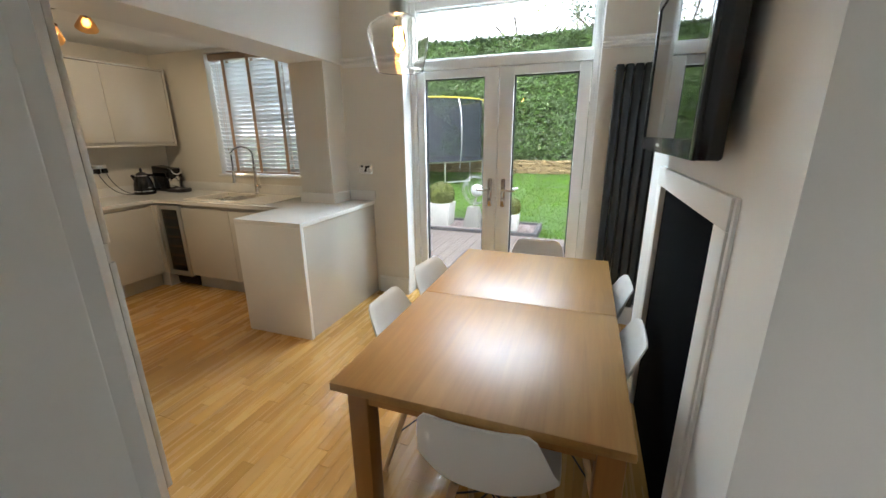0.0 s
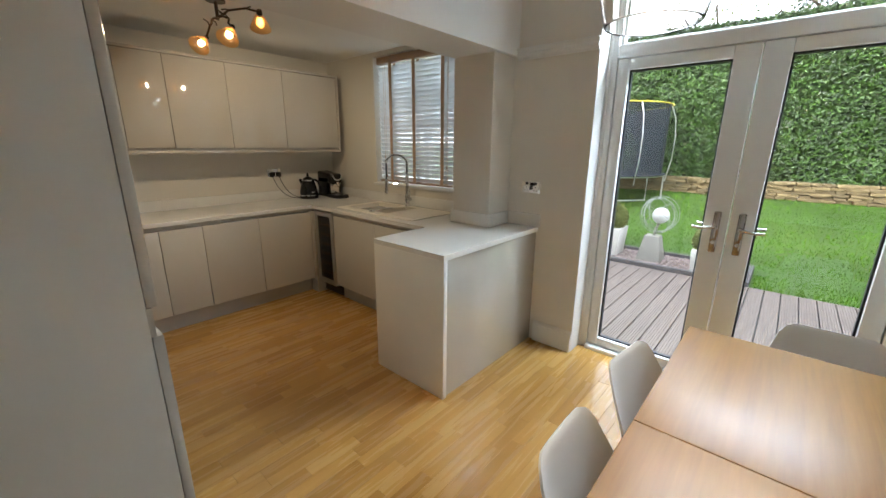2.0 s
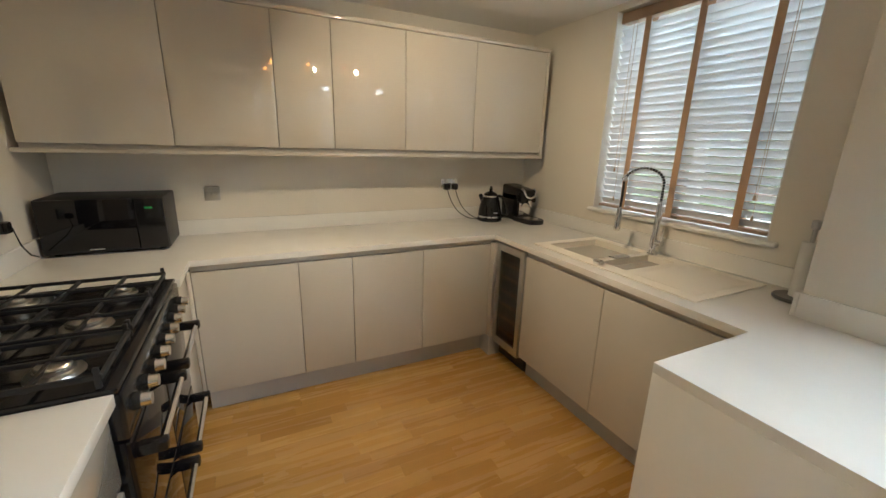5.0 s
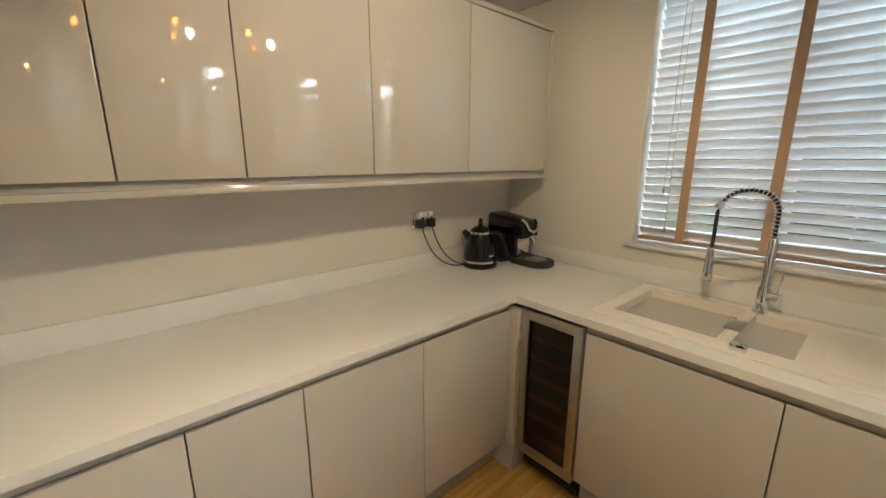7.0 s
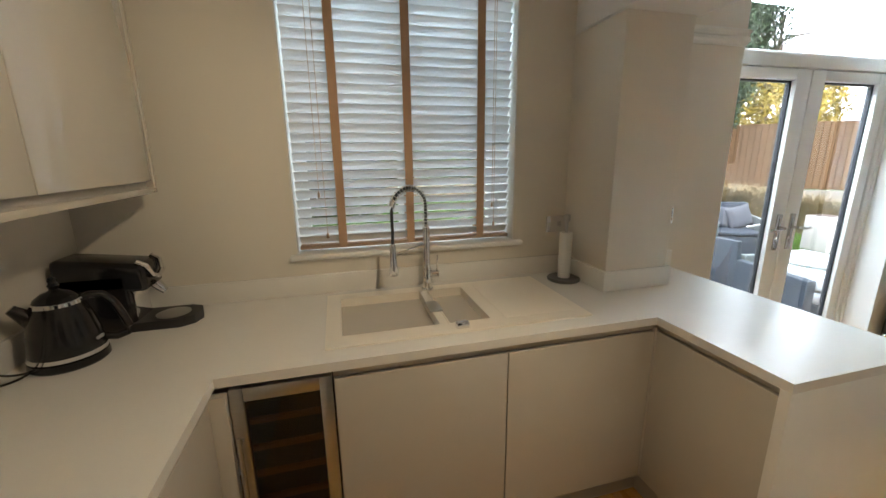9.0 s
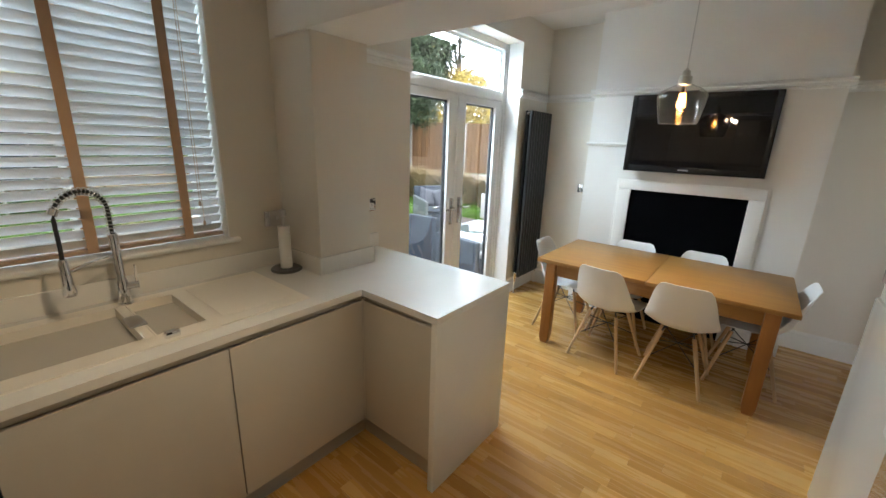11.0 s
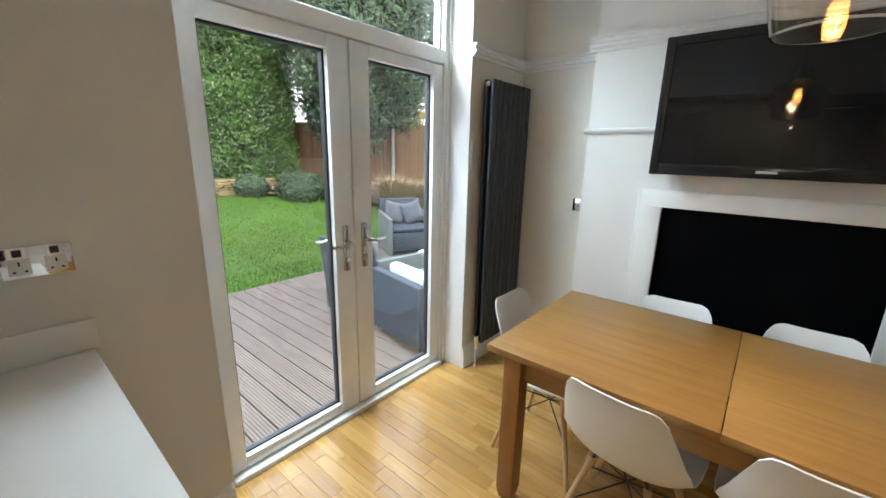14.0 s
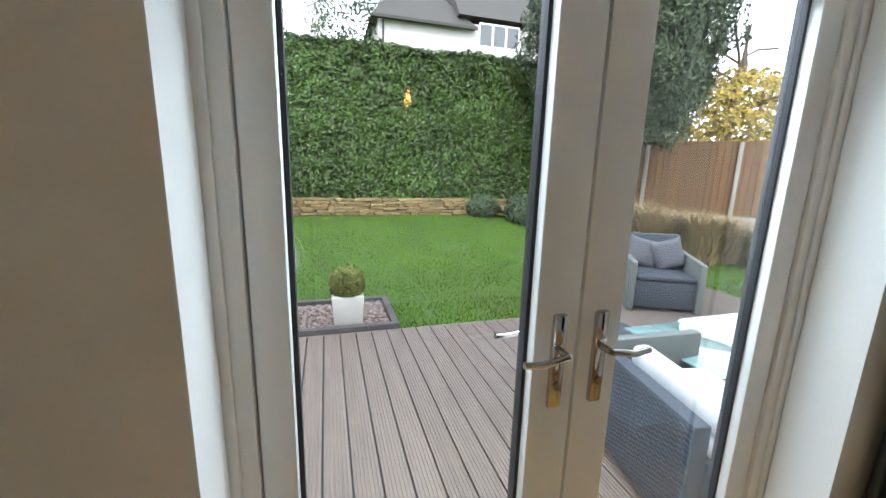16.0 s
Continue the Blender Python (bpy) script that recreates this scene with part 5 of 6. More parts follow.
def scatter(name, pts, normals, material, w, l, seed, parent=None, label="", fold=0.25, droop=0.0):
    """Many small folded leaves as one mesh; pts and normals are arrays."""
    rng = np.random.default_rng(seed)
    n = len(pts)
    nrm = normals + rng.normal(0, 0.45, (n, 3))
    nrm /= np.linalg.norm(nrm, axis=1, keepdims=True)
    t = rng.normal(0, 1, (n, 3))
    t[:, 2] -= droop
    t -= (t * nrm).sum(1, keepdims=True) * nrm
    t /= np.linalg.norm(t, axis=1, keepdims=True)
    s = np.cross(nrm, t)
    k = rng.uniform(0.65, 1.3, (n, 1))
    ww, ll = w * k, l * k
    base, tip = pts - t * ll / 2, pts + t * ll / 2
    left, right = pts + s * ww / 2 + nrm * ww * fold, pts - s * ww / 2 + nrm * ww * fold
    v = np.stack([base, right, tip, left], 1).reshape(-1, 3)
    f = np.arange(n * 4).reshape(n, 4)
    faces = np.concatenate([f[:, [0, 1, 2]], f[:, [0, 2, 3]]]).tolist()
    me = bpy.data.meshes.new(name)
    me.from_pydata(v.tolist(), [], faces)
    me.materials.append(material)
    ob = new(name, me)
    ob.parent = parent
    if parent is not None:
        base_at = parent.location
        me.transform(Matrix.Translation(-base_at))
    return tagged(ob, label)


# lawn blades near the deck
rng = np.random.default_rng(5)
n = 60000
gx, gy = rng.uniform(-4.5, 7.5, n), 6.62 + 5.0 * rng.uniform(0, 1, n) ** 1.4
keep = ~((gx < 0.12) & (gy < 7.55))
gx, gy = gx[keep], gy[keep]
gz = np.array([ground_z(a, b) for a, b in zip(gx, gy)])
n = len(gx)
h, wd, an = rng.uniform(0.02, 0.045, n), rng.uniform(0.004, 0.009, n), rng.uniform(0, math.pi, n)
dx, dy = np.cos(an) * wd, np.sin(an) * wd
lx, ly = rng.normal(0, 0.012, n), rng.normal(0, 0.012, n)
v = np.stack([np.stack([gx - dx, gy - dy, gz - 0.005], 1), np.stack([gx + dx, gy + dy, gz - 0.005], 1), np.stack([gx + lx, gy + ly, gz + h], 1)], 1).reshape(-1, 3)
me = bpy.data.meshes.new("lawn_grass")
me.from_pydata(v.tolist(), [], np.arange(3 * n).reshape(n, 3).tolist())
me.materials.append(M_BLADE)
tagged(new("lawn_grass", me), "short bright green lawn grass", "grass", "", "stuff")

# hedge
hedge = thing("hedge", -2.0, 12.6, 0.6, "tall dense clipped laurel hedge", "hedge")
HX0, HX1, HTOP = -9.0, 4.6, 4.15
# dark block behind the leaves, standing in for shade within the hedge
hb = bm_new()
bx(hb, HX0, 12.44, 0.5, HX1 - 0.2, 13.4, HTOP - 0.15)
part("shade_core", hb, M_DARKV, hedge, soft=0)
rng = np.random.default_rng(11)


def sheet(n, x0, x1, z0, z1):
    px, pz = rng.uniform(x0, x1, n), rng.uniform(z0, z1, n)
    py = np.array([12.16 + 0.13 * noise.noise(Vector((a * 1.1, 0.3, b * 1.3))) + 0.07 * noise.noise(Vector((a * 4, 7, b * 4))) for a, b in zip(px, pz)])
    return np.stack([px, py + rng.uniform(-0.02, 0.13, n), pz], 1), np.tile((0.0, -1.0, 0.35), (n, 1))


p1, n1 = sheet(68000, HX0, HX1, 0.55, HTOP - 0.05)
scatter("leaves", p1, n1, M_LEAF, 0.050, 0.092, 3, hedge, "glossy green leaves", droop=0.5)
n = 14000
tx, ty = rng.uniform(HX0, HX1, n), rng.uniform(12.1, 13.3, n)
tz = np.array([HTOP - 0.08 + 0.14 * noise.noise(Vector((a * 0.9, b, 3))) + 0.05 * noise.noise(Vector((a * 5, b * 5, 3))) for a, b in zip(tx, ty)]) + rng.uniform(-0.06, 0.06, n)
scatter("top_leaves", np.stack([tx, ty, tz], 1), np.tile((0, -0.2, 1.0), (n, 1)), M_LEAF, 0.055, 0.105, 4, hedge)
n = 5000
sx, sz = rng.uniform(12.2, 13.4, n), rng.uniform(0.55, HTOP - 0.1, n)
scatter("end_leaves", np.stack([HX1 - 0.15 + rng.normal(0, 0.06, n), sx, sz], 1), np.tile((1.0, 0, 0.3), (n, 1)), M_LEAF, 0.055, 0.105, 6, hedge)

# mulch bed and dry stone wall
bedb = bm_new()
bx(bedb, -9, 11.55, 0.3, 9.5, 12.6, 0.72)
structure("planting_bed", bedb, M_SOIL, "brown mulched bed behind the stone wall")
stw = thing("stone_wall", 0.5, 11.5, 0.45, "low dry sandstone retaining wall along the lawn", "wall")
stones = []
for k in range(6):
    b = bm_new()
    bx(b, -0.5, -0.5, -0.5, 0.5, 0.5, 0.5)
    bmesh.ops.subdivide_edges(b, edges=b.edges[:], cuts=1)
    for vv in b.verts:
        vv.co += 0.10 * Vector((noise.noise(vv.co * 1.7 + Vector((k * 5, 0, 0))), noise.noise(vv.co * 1.7 + Vector((0, k * 5, 9))), noise.noise(vv.co * 1.7 + Vector((3, 0, k * 5)))))
        vv.co *= 1 - 0.10 * (vv.co.length > 0.8)
    mm = bpy.data.meshes.new("stone")
    b.to_mesh(mm)
    b.free()
    mm.materials.append(M_SANDST)
    stones.append(mm)
rs = random.Random(4)
for row in range(6):
    x = -5.2 + rs.uniform(0, 0.2)
    while x < 4.2:
        w = rs.uniform(0.12, 0.36)
        y = 11.5 - max(0.0, x - 2.6) * 0.55
        o = new("stone", stones[rs.randrange(6)])
        o.parent = stw
        o.location = Vector((x + w / 2, y + rs.uniform(-0.035, 0.035), 0.46 + row * 0.060 + 0.030 + rs.uniform(-0.005, 0.005))) - stw.location
        o.scale, o.rotation_euler = (w * 1.02, 0.20, rs.uniform(0.050, 0.066)), (rs.uniform(-0.06, 0.06), rs.uniform(-0.06, 0.06), rs.uniform(-0.1, 0.1))
        x += w + 0.008

# deck boards
DKZ = -0.10
dk = thing("deck", 0.8, 5.2, DKZ - 0.06, "brown grooved deck boards laid along the garden", "deck", "", "structure")
gw = 0.135
outline = [(-gw / 2, -0.025), (gw / 2, -0.025), (gw / 2, -0.002)]
for k in range(6):
    c = gw / 2 - 0.006 - (k + 0.5) * (gw - 0.012) / 6
    e = (gw - 0.012) / 6
    outline += [(c + e * 0.42, 0.0), (c + e * 0.02, 0.0), (c - e * 0.06, -0.005), (c - e * 0.42, -0.005), (c - e * 0.49, 0.0)]
outline += [(-gw / 2, -0.002)]
bmb = extrude_profile(bm_new(), outline, "y", -1.335, 1.335)
dmesh = bpy.data.meshes.new("deck_board")
bmb.to_mesh(dmesh)
bmb.free()
dmesh.materials.append(M_DECK)
bmb = extrude_profile(bm_new(), outline, "y", -1.9, 1.9)
dmesh2 = bpy.data.meshes.new("deck_board")
bmb.to_mesh(dmesh2)
bmb.free()
dmesh2.materials.append(M_DECK)
for k in range(52):
    x = -2.9 + k * 0.147
    o = new("deck_board", dmesh if x < 2.3 else dmesh2)
    o.parent = dk
    o.location = Vector((x, 3.93 + 1.335 if x < 2.3 else 3.93 + 1.9, DKZ)) - dk.location
part("joists", box(-2.95, 3.95, -0.30, 4.6, 6.55, DKZ - 0.03), M_BLACKM, dk, soft=0)
part("edge_board", box(-2.95, 6.60, -0.30, 2.3, 6.625, DKZ - 0.005), M_DECK, dk, soft=0)

# gravel bed with sleepers
sb2 = thing("gravel_bed", -1.4, 7.05, -0.16, "gravel bed edged with dark timber sleepers", "planter bed")
for a in ((-3.0, 6.63, 0.105, 6.70), (-3.0, 7.46, 0.105, 7.53), (0.035, 6.70, 0.105, 7.46)):
    part("sleeper", box(a[0], a[1], -0.20, a[2], a[3], -0.05, bevel=0.008), M_SLEEPER, sb2)
part("gravel_base", box(-3.0, 6.70, -0.19, 0.035, 7.46, -0.10), M_SOIL, sb2, soft=0)
pr = random.Random(8)
verts, faces = [], []
for k in range(2600):
    x, y, r = pr.uniform(-2.4, 0.02), pr.uniform(6.71, 7.45), pr.uniform(0.010, 0.020)
    z, i0 = -0.10 + r * 0.4, len(verts)
    verts += [(x + r, y, z), (x, y + r * 0.8, z), (x - r, y, z), (x, y - r * 0.8, z), (x, y, z + r * 0.7), (x, y, z - r)]
    for q in range(4):
        faces += [(i0 + q, i0 + (q + 1) % 4, i0 + 4), (i0 + (q + 1) % 4, i0 + q, i0 + 5)]
me = bpy.data.meshes.new("pebbles")
me.from_pydata(verts, [], faces)
me.materials.append(M_PEBBLE)
tagged(new("pebbles", me), "pinkish grey pebbles in the bed", "gravel", "", "stuff")

# box ball pots
for x, y, s in ((-0.385, 6.88, 1.0), (-1.68, 7.08, 1.32)):
    pot = thing("potted_box_ball", x, y, -0.095, "clipped box ball in a square white pot", "potted plant", "box ball pots")
    a, h = 0.155 * s, 0.31 * s
    pb = bm_new()
    bx(pb, x - a, y - a, -0.095, x + a, y + a, -0.095 + h, bevel=0.01)
    for vv in pb.verts:
        f = 0.86 + 0.14 * (vv.co.z + 0.095) / h
        vv.co.x, vv.co.y = x + (vv.co.x - x) * f, y + (vv.co.y - y) * f
    part("pot", pb, M_POT, pot)
    r = 0.17 * s
    cz = -0.095 + h + r * 0.62
    # dark sphere under the leaves in place of the ball's inner shade
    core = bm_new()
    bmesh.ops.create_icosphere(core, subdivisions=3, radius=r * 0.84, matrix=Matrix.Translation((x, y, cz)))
    part("shade_core", core, M_DARKV, pot)
    d = rng.normal(0, 1, (4200, 3))
    d /= np.linalg.norm(d, axis=1, keepdims=True)
    d = d[d[:, 2] > -0.75]
    scatter("leaves", np.array((x, y, cz)) + d * (r * rng.uniform(0.9, 1.06, (len(d), 1))), d, M_BOX, 0.022, 0.036, 21, pot, "small green leaves")

# stone ball sculpture with wire rings
sc = thing("wire_sculpture", -1.08, 7.1, -0.095, "stone ball in steel wire rings on a concrete plinth", "sculpture")
pl = bm_new()
bx(pl, -1.24, 6.94, -0.095, -0.92, 7.26, 0.26, bevel=0.008)
for vv in pl.verts:
    f = 1 - 0.42 * (vv.co.z + 0.095) / 0.355
    vv.co.x, vv.co.y = -1.08 + (vv.co.x + 1.08) * f, 7.1 + (vv.co.y - 7.1) * f
part("plinth", pl, M_CONC, sc)
ball = bm_new()
bmesh.ops.create_uvsphere(ball, u_segments=28, v_segments=16, radius=0.112, matrix=Matrix.Translation((-1.02, 7.1, 0.55)))
part("ball", ball, M_BALLSTONE, sc)
part("stem", rod(bm_new(), (-1.08, 7.1, 0.24), (-1.03, 7.1, 0.46), 0.02), M_CONC, sc)
for k, (rx, ry, r) in enumerate(((20, 70, 0.24), (80, 20, 0.26), (50, -60, 0.25), (-30, 40, 0.23), (65, 75, 0.27), (10, -35, 0.22), (-70, 15, 0.25))):
    m = pose(-1.04, 7.1, 0.56, rx, ry, k * 40)
    part("ring", tube(bm_new(), [m @ Vector((r * math.cos(2 * math.pi * i / 40), r * math.sin(2 * math.pi * i / 40) * 0.9, 0)) for i in range(40)], 0.0034, 6, closed=True), M_WIRE, sc, "steel wire ring")

# trampoline
tr = thing("trampoline", -3.38, 10.75, 0.35, "round garden trampoline with a black safety net", "trampoline")
TXC, TYC, TR = -3.38, 10.75, 1.50
TG = ground_z(0, TYC)
part("frame_ring", tube(bm_new(), [(TXC + TR * math.cos(2 * math.pi * i / 48), TYC + TR * math.sin(2 * math.pi * i / 48), 0.86) for i in range(48)], 0.022, 8, closed=True), M_STEEL, tr)
part("mat", lathe(bm_new(), [(0, 0.0), (TR - 0.2, 0.0), (TR - 0.2, 0.006), (0, 0.006)], (TXC, TYC, 0.855), 48), M_NET, tr, "black bounce mat")
part("edge_pad", lathe(bm_new(), [(TR - 0.22, 0), (TR + 0.03, 0), (TR + 0.03, 0.02), (TR - 0.22, 0.02)], (TXC, TYC, 0.868), 48), M_NET, tr)
net = bm_new()
for k in range(48):
    a, b = 2 * math.pi * k / 48, 2 * math.pi * (k + 1) / 48
    vs = [net.verts.new((TXC + (TR - 0.05) * math.cos(t), TYC + (TR - 0.05) * math.sin(t), z)) for t, z in ((a, 0.88), (b, 0.88), (b, 2.36), (a, 2.36))]
    net.faces.new(vs)
nm = bpy.data.materials.new("fine_black_net")
nm.use_nodes = True
nb = nm.node_tree.nodes["Principled BSDF"]
nb.inputs["Base Color"].default_value, nb.inputs["Roughness"].default_value, nb.inputs["Alpha"].default_value = (0.016, 0.022, 0.030, 1), 0.8, 0.80
part("net", net, nm, tr, "see-through black safety net")
part("top_ring", tube(bm_new(), [(TXC + TR * math.cos(2 * math.pi * i / 48), TYC + TR * math.sin(2 * math.pi * i / 48), 2.36) for i in range(48)], 0.014, 6, closed=True), M_YEL, tr, "yellow padded top ring")
for k in range(6):
    a = 2 * math.pi * (k + 0.35) / 6
    ca, sa = math.cos(a), math.sin(a)
    part("pole", tube(bm_new(), [(TXC + r * ca, TYC + r * sa, z) for r, z in ((TR + 0.04, 0.70), (TR + 0.12, 1.2), (TR + 0.13, 1.7), (TR + 0.08, 2.1), (TR - 0.02, 2.36))], 0.013, 8), M_STEEL, tr)
    part("leg", tube(bm_new(), [(TXC + TR * math.cos(a - 0.25), TYC + TR * math.sin(a - 0.25), 0.86), (TXC + TR * math.cos(a - 0.25), TYC + TR * math.sin(a - 0.25), TG + 0.02), (TXC + TR * math.cos(a + 0.25), TYC + TR * math.sin(a + 0.25), TG + 0.02), (TXC + TR * math.cos(a + 0.25), TYC + TR * math.sin(a + 0.25), 0.86)], 0.02, 8), M_STEEL, tr)

# fence along the far side
fn = thing("fence", 7.0, 10.0, 0.4, "tall brown timber fence with concrete posts", "fence")
corners = ((4.4, 12.75), (6.9, 10.9), (9.3, 8.2), (10.4, 4.4))
rf = random.Random(2)
bd = bm_new()
bx(bd, -0.075, -0.011, 0, 0.075, 0.011, 1.62, bevel=0.004, seg=1)
fmesh = bpy.data.meshes.new("board")
bd.to_mesh(fmesh)
bd.free()
fmesh.materials.append(M_FENCE)
for (ax, ay), (bx2, by2) in zip(corners, corners[1:]):
    L = math.hypot(bx2 - ax, by2 - ay)
    ang = math.degrees(math.atan2(by2 - ay, bx2 - ax))
    nbd = int(L / 0.125)
    for k in range(nbd):
        f = (k + 0.5) / nbd
        o = new("board", fmesh)
        o.parent = fn
        o.matrix_basis = pose(ax + (bx2 - ax) * f - fn.location.x, ay + (by2 - ay) * f - fn.location.y, 0.62 - fn.location.z + rf.uniform(-0.008, 0.008), 0, 0, ang + 7)
    npst = max(2, int(L / 1.8))
    for k in range(npst + 1):
        f = k / npst
        q = bm_new()
        bx(q, -0.042, -0.042, 0.30, 0.042, 0.042, 2.22, bevel=0.01)
        bmesh.ops.transform(q, matrix=pose(ax + (bx2 - ax) * f, ay + (by2 - ay) * f - 0.02, 0, 0, 0, ang), verts=q.verts[:])
        part("post", q, M_CONC, fn, "concrete post")
    q = bm_new()
    bx(q, 0, -0.025, 0.32, L, 0.025, 0.60)
    bmesh.ops.transform(q, matrix=pose(ax, ay, 0, 0, 0, ang), verts=q.verts[:])
    part("gravel_board", q, M_CONC, fn, "concrete gravel board", soft=0)
# mulch bed before the fence
fb = bm_new()
pts = [(3.4, 11.3), (4.6, 9.9), (6.2, 8.6), (7.0, 7.0), (7.4, 4.2), (10.5, 4.2), (9.6, 8.4), (7.0, 11.0), (4.4, 12.9), (3.4, 12.5)]
vs = [fb.verts.new((x, y, ground_z(x, y) + 0.05 if y < 10 else 0.55)) for x, y in pts]
fb.faces.new(vs)
bmesh.ops.solidify(fb, geom=fb.faces[:], thickness=0.2)
structure("mulch_bed", fb, M_SOIL, "brown mulch bed in front of the fence")


def crown_points(centre, radii, n, seed, lumps=1.0):
    r2 = np.random.default_rng(seed)
    d = r2.normal(0, 1, (n, 3))
    d /= np.linalg.norm(d, axis=1, keepdims=True)
    k = np.array([1 + 0.30 * lumps * noise.noise(Vector(q) * 2.2 + Vector((seed, 0, 0))) + 0.14 * lumps * noise.noise(Vector(q) * 6 + Vector((seed, 3, 0))) for q in d])[:, None]
    return np.array(centre) + d * np.array(radii) * k * r2.uniform(0.70, 1.03, (n, 1)) ** 0.6, d


def tree(x, y, z, height, trunk_r, centre_h, radii, n, leaf, lw, ll, seed, label, name="tree", core=True, limbs=9, lumps=1.0):
    t = thing(name, x, y, z, label, "tree")
    rr = random.Random(seed)
    tb2 = tube(bm_new(), [(x, y, z)] + [(x + rr.uniform(-0.1, 0.1), y + rr.uniform(-0.1, 0.1), z + height * k / 6) for k in range(1, 6)], trunk_r, 10)
    for vv in tb2.verts:
        f = 1.25 - 0.75 * min(1, (vv.co.z - z) / height)
        vv.co.x, vv.co.y = x + (vv.co.x - x) * f, y + (vv.co.y - y) * f
    part("trunk", tb2, M_BARK, t)
    for k in range(limbs):
        a, h0 = 2 * math.pi * k / limbs + rr.uniform(-0.3, 0.3), z + height * rr.uniform(0.25, 0.7)
        e = Vector((x + radii[0] * 0.85 * math.cos(a), y + radii[1] * 0.85 * math.sin(a), h0 + radii[2] * rr.uniform(0.2, 0.7)))
        s = Vector((x, y, h0))
        part("limb", tube(bm_new(), [s, s.lerp(e, 0.4) + Vector((0, 0, 0.12)), e], trunk_r * 0.25, 6), M_BARK, t)
    # dark lumpy solid that paints shade inside the crown
    if core:
        cb = bm_new()
        bmesh.ops.create_icosphere(cb, subdivisions=3, radius=1.0)
        for vv in cb.verts:
            q = vv.co.copy()
            k = 0.78 * (1 + 0.30 * lumps * noise.noise(q * 2.2 + Vector((seed, 0, 0))))
            vv.co = Vector((x + q.x * radii[0] * k, y + q.y * radii[1] * k, z + centre_h + q.z * radii[2] * k))
        part("shade_core", cb, M_DARKV, t)
    p, d = crown_points((x, y, z + centre_h), radii, n, seed, lumps)
    scatter("crown", p, d, leaf, lw, ll, seed + 1, t, "", droop=0.3)
    return t


tree(5.35, 10.4, 0.5, 3.6, 0.12, 3.55, (1.8, 1.6, 2.35), 48000, M_LEAFD, 0.05, 0.12, 31, "large rounded dark green conifer beside the fence", "conifer", lumps=1.5)
tree(7.3, 11.2, 0.5, 4.4, 0.12, 4.3, (1.4, 1.3, 1.8), 13000, M_LEAFD, 0.05, 0.12, 41, "loose dark evergreen tree behind the fence", core=False, limbs=16)
tree(11.6, 12.6, 0.4, 6.6, 0.15, 2.7, (2.6, 1.6, 1.5), 9000, M_LEAFY, 0.09, 0.15, 51, "tree with thin yellow autumn leaves", core=False, limbs=14)
tree(-4.0, 30.0, 0.4, 9.0, 0.25, 8.0, (3.6, 3.0, 4.2), 3000, M_LEAFG, 0.10, 0.18, 61, "bare spring tree with sparse leaves behind the hedge", core=False, limbs=22)
tree(2.6, 34.0, 0.4, 12.0, 0.3, 10.5, (4.2, 3.5, 5.0), 7000, M_LEAFD, 0.13, 0.28, 71, "tall dark pine behind the hedge", core=False, limbs=18)
tree(-14.0, 26.0, 0.4, 8.0, 0.25, 7.0, (4.0, 3.0, 3.8), 6000, M_LEAFG, 0.14, 0.24, 81, "tree beyond the hedge", core=False, limbs=16)

# rounded shrubs and dry grasses in the bed
for x, y, r, sd in ((3.75, 10.7, 0.50, 1), (4.7, 10.5, 0.40, 2), (2.9, 11.35, 0.35, 3)):
    s = thing("shrub", x, y, ground_z(x, y), "low rounded dark green shrub in the bed", "shrub", "bed shrubs")
    # dark solid put in for the shade beneath the shrub's leaves
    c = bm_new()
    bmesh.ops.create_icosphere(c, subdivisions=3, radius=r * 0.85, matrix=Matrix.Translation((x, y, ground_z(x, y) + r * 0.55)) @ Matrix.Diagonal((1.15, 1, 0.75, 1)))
    part("shade_core", c, M_DARKV, s)
    p, d = crown_points((x, y, ground_z(x, y) + r * 0.55), (r * 1.15, r, r * 0.8), 3500, 90 + sd, 0.5)
    scatter("leaves", p, d, M_LEAFD, 0.03, 0.07, 91 + sd, s)
for gi, (x, y) in enumerate(((6.0, 8.6), (6.6, 7.6), (5.4, 9.2), (7.2, 6.8), (5.7, 8.2), (6.3, 8.2), (5.2, 8.7))):
    r3 = np.random.default_rng(200 + gi)
    n = 1700
    a, t2, ln = r3.uniform(0, 2 * math.pi, n), r3.uniform(0.15, 0.75, n), r3.uniform(0.65, 1.2, n)
    z0 = ground_z(x, y)
    b0 = np.stack([x + 0.10 * r3.normal(0, 1, n), y + 0.10 * r3.normal(0, 1, n), np.full(n, z0)], 1)
    mid = b0 + np.stack([np.cos(a) * np.sin(t2) * ln * 0.5, np.sin(a) * np.sin(t2) * ln * 0.5, np.cos(t2) * ln * 0.62], 1)
    end = b0 + np.stack([np.cos(a) * np.sin(t2) * ln * 1.15, np.sin(a) * np.sin(t2) * ln * 1.15, np.cos(t2) * ln * 0.80], 1)
    sd = np.stack([-np.sin(a), np.cos(a), np.zeros(n)], 1) * 0.005
    v = np.stack([b0 - sd, b0 + sd, mid + sd, mid - sd, end], 1).reshape(-1, 3)
    f = np.arange(5 * n).reshape(n, 5)
    me = bpy.data.meshes.new("ornamental_grass")
    me.from_pydata(v.tolist(), [], f[:, :4].tolist() + f[:, [3, 2, 4]].tolist())
    me.materials.append(M_STRAW)
    tagged(new("ornamental_grass", me), "clump of dry straw-coloured ornamental grass", "grass", "dry grasses")

# rattan furniture


def cushion(x0, y0, z0, x1, y1, z1, puff=0.02):
    b = bm_new()
    bx(b, x0, y0, z0, x1, y1, z1, bevel=min(0.04, (z1 - z0) * 0.45), seg=4)
    return b


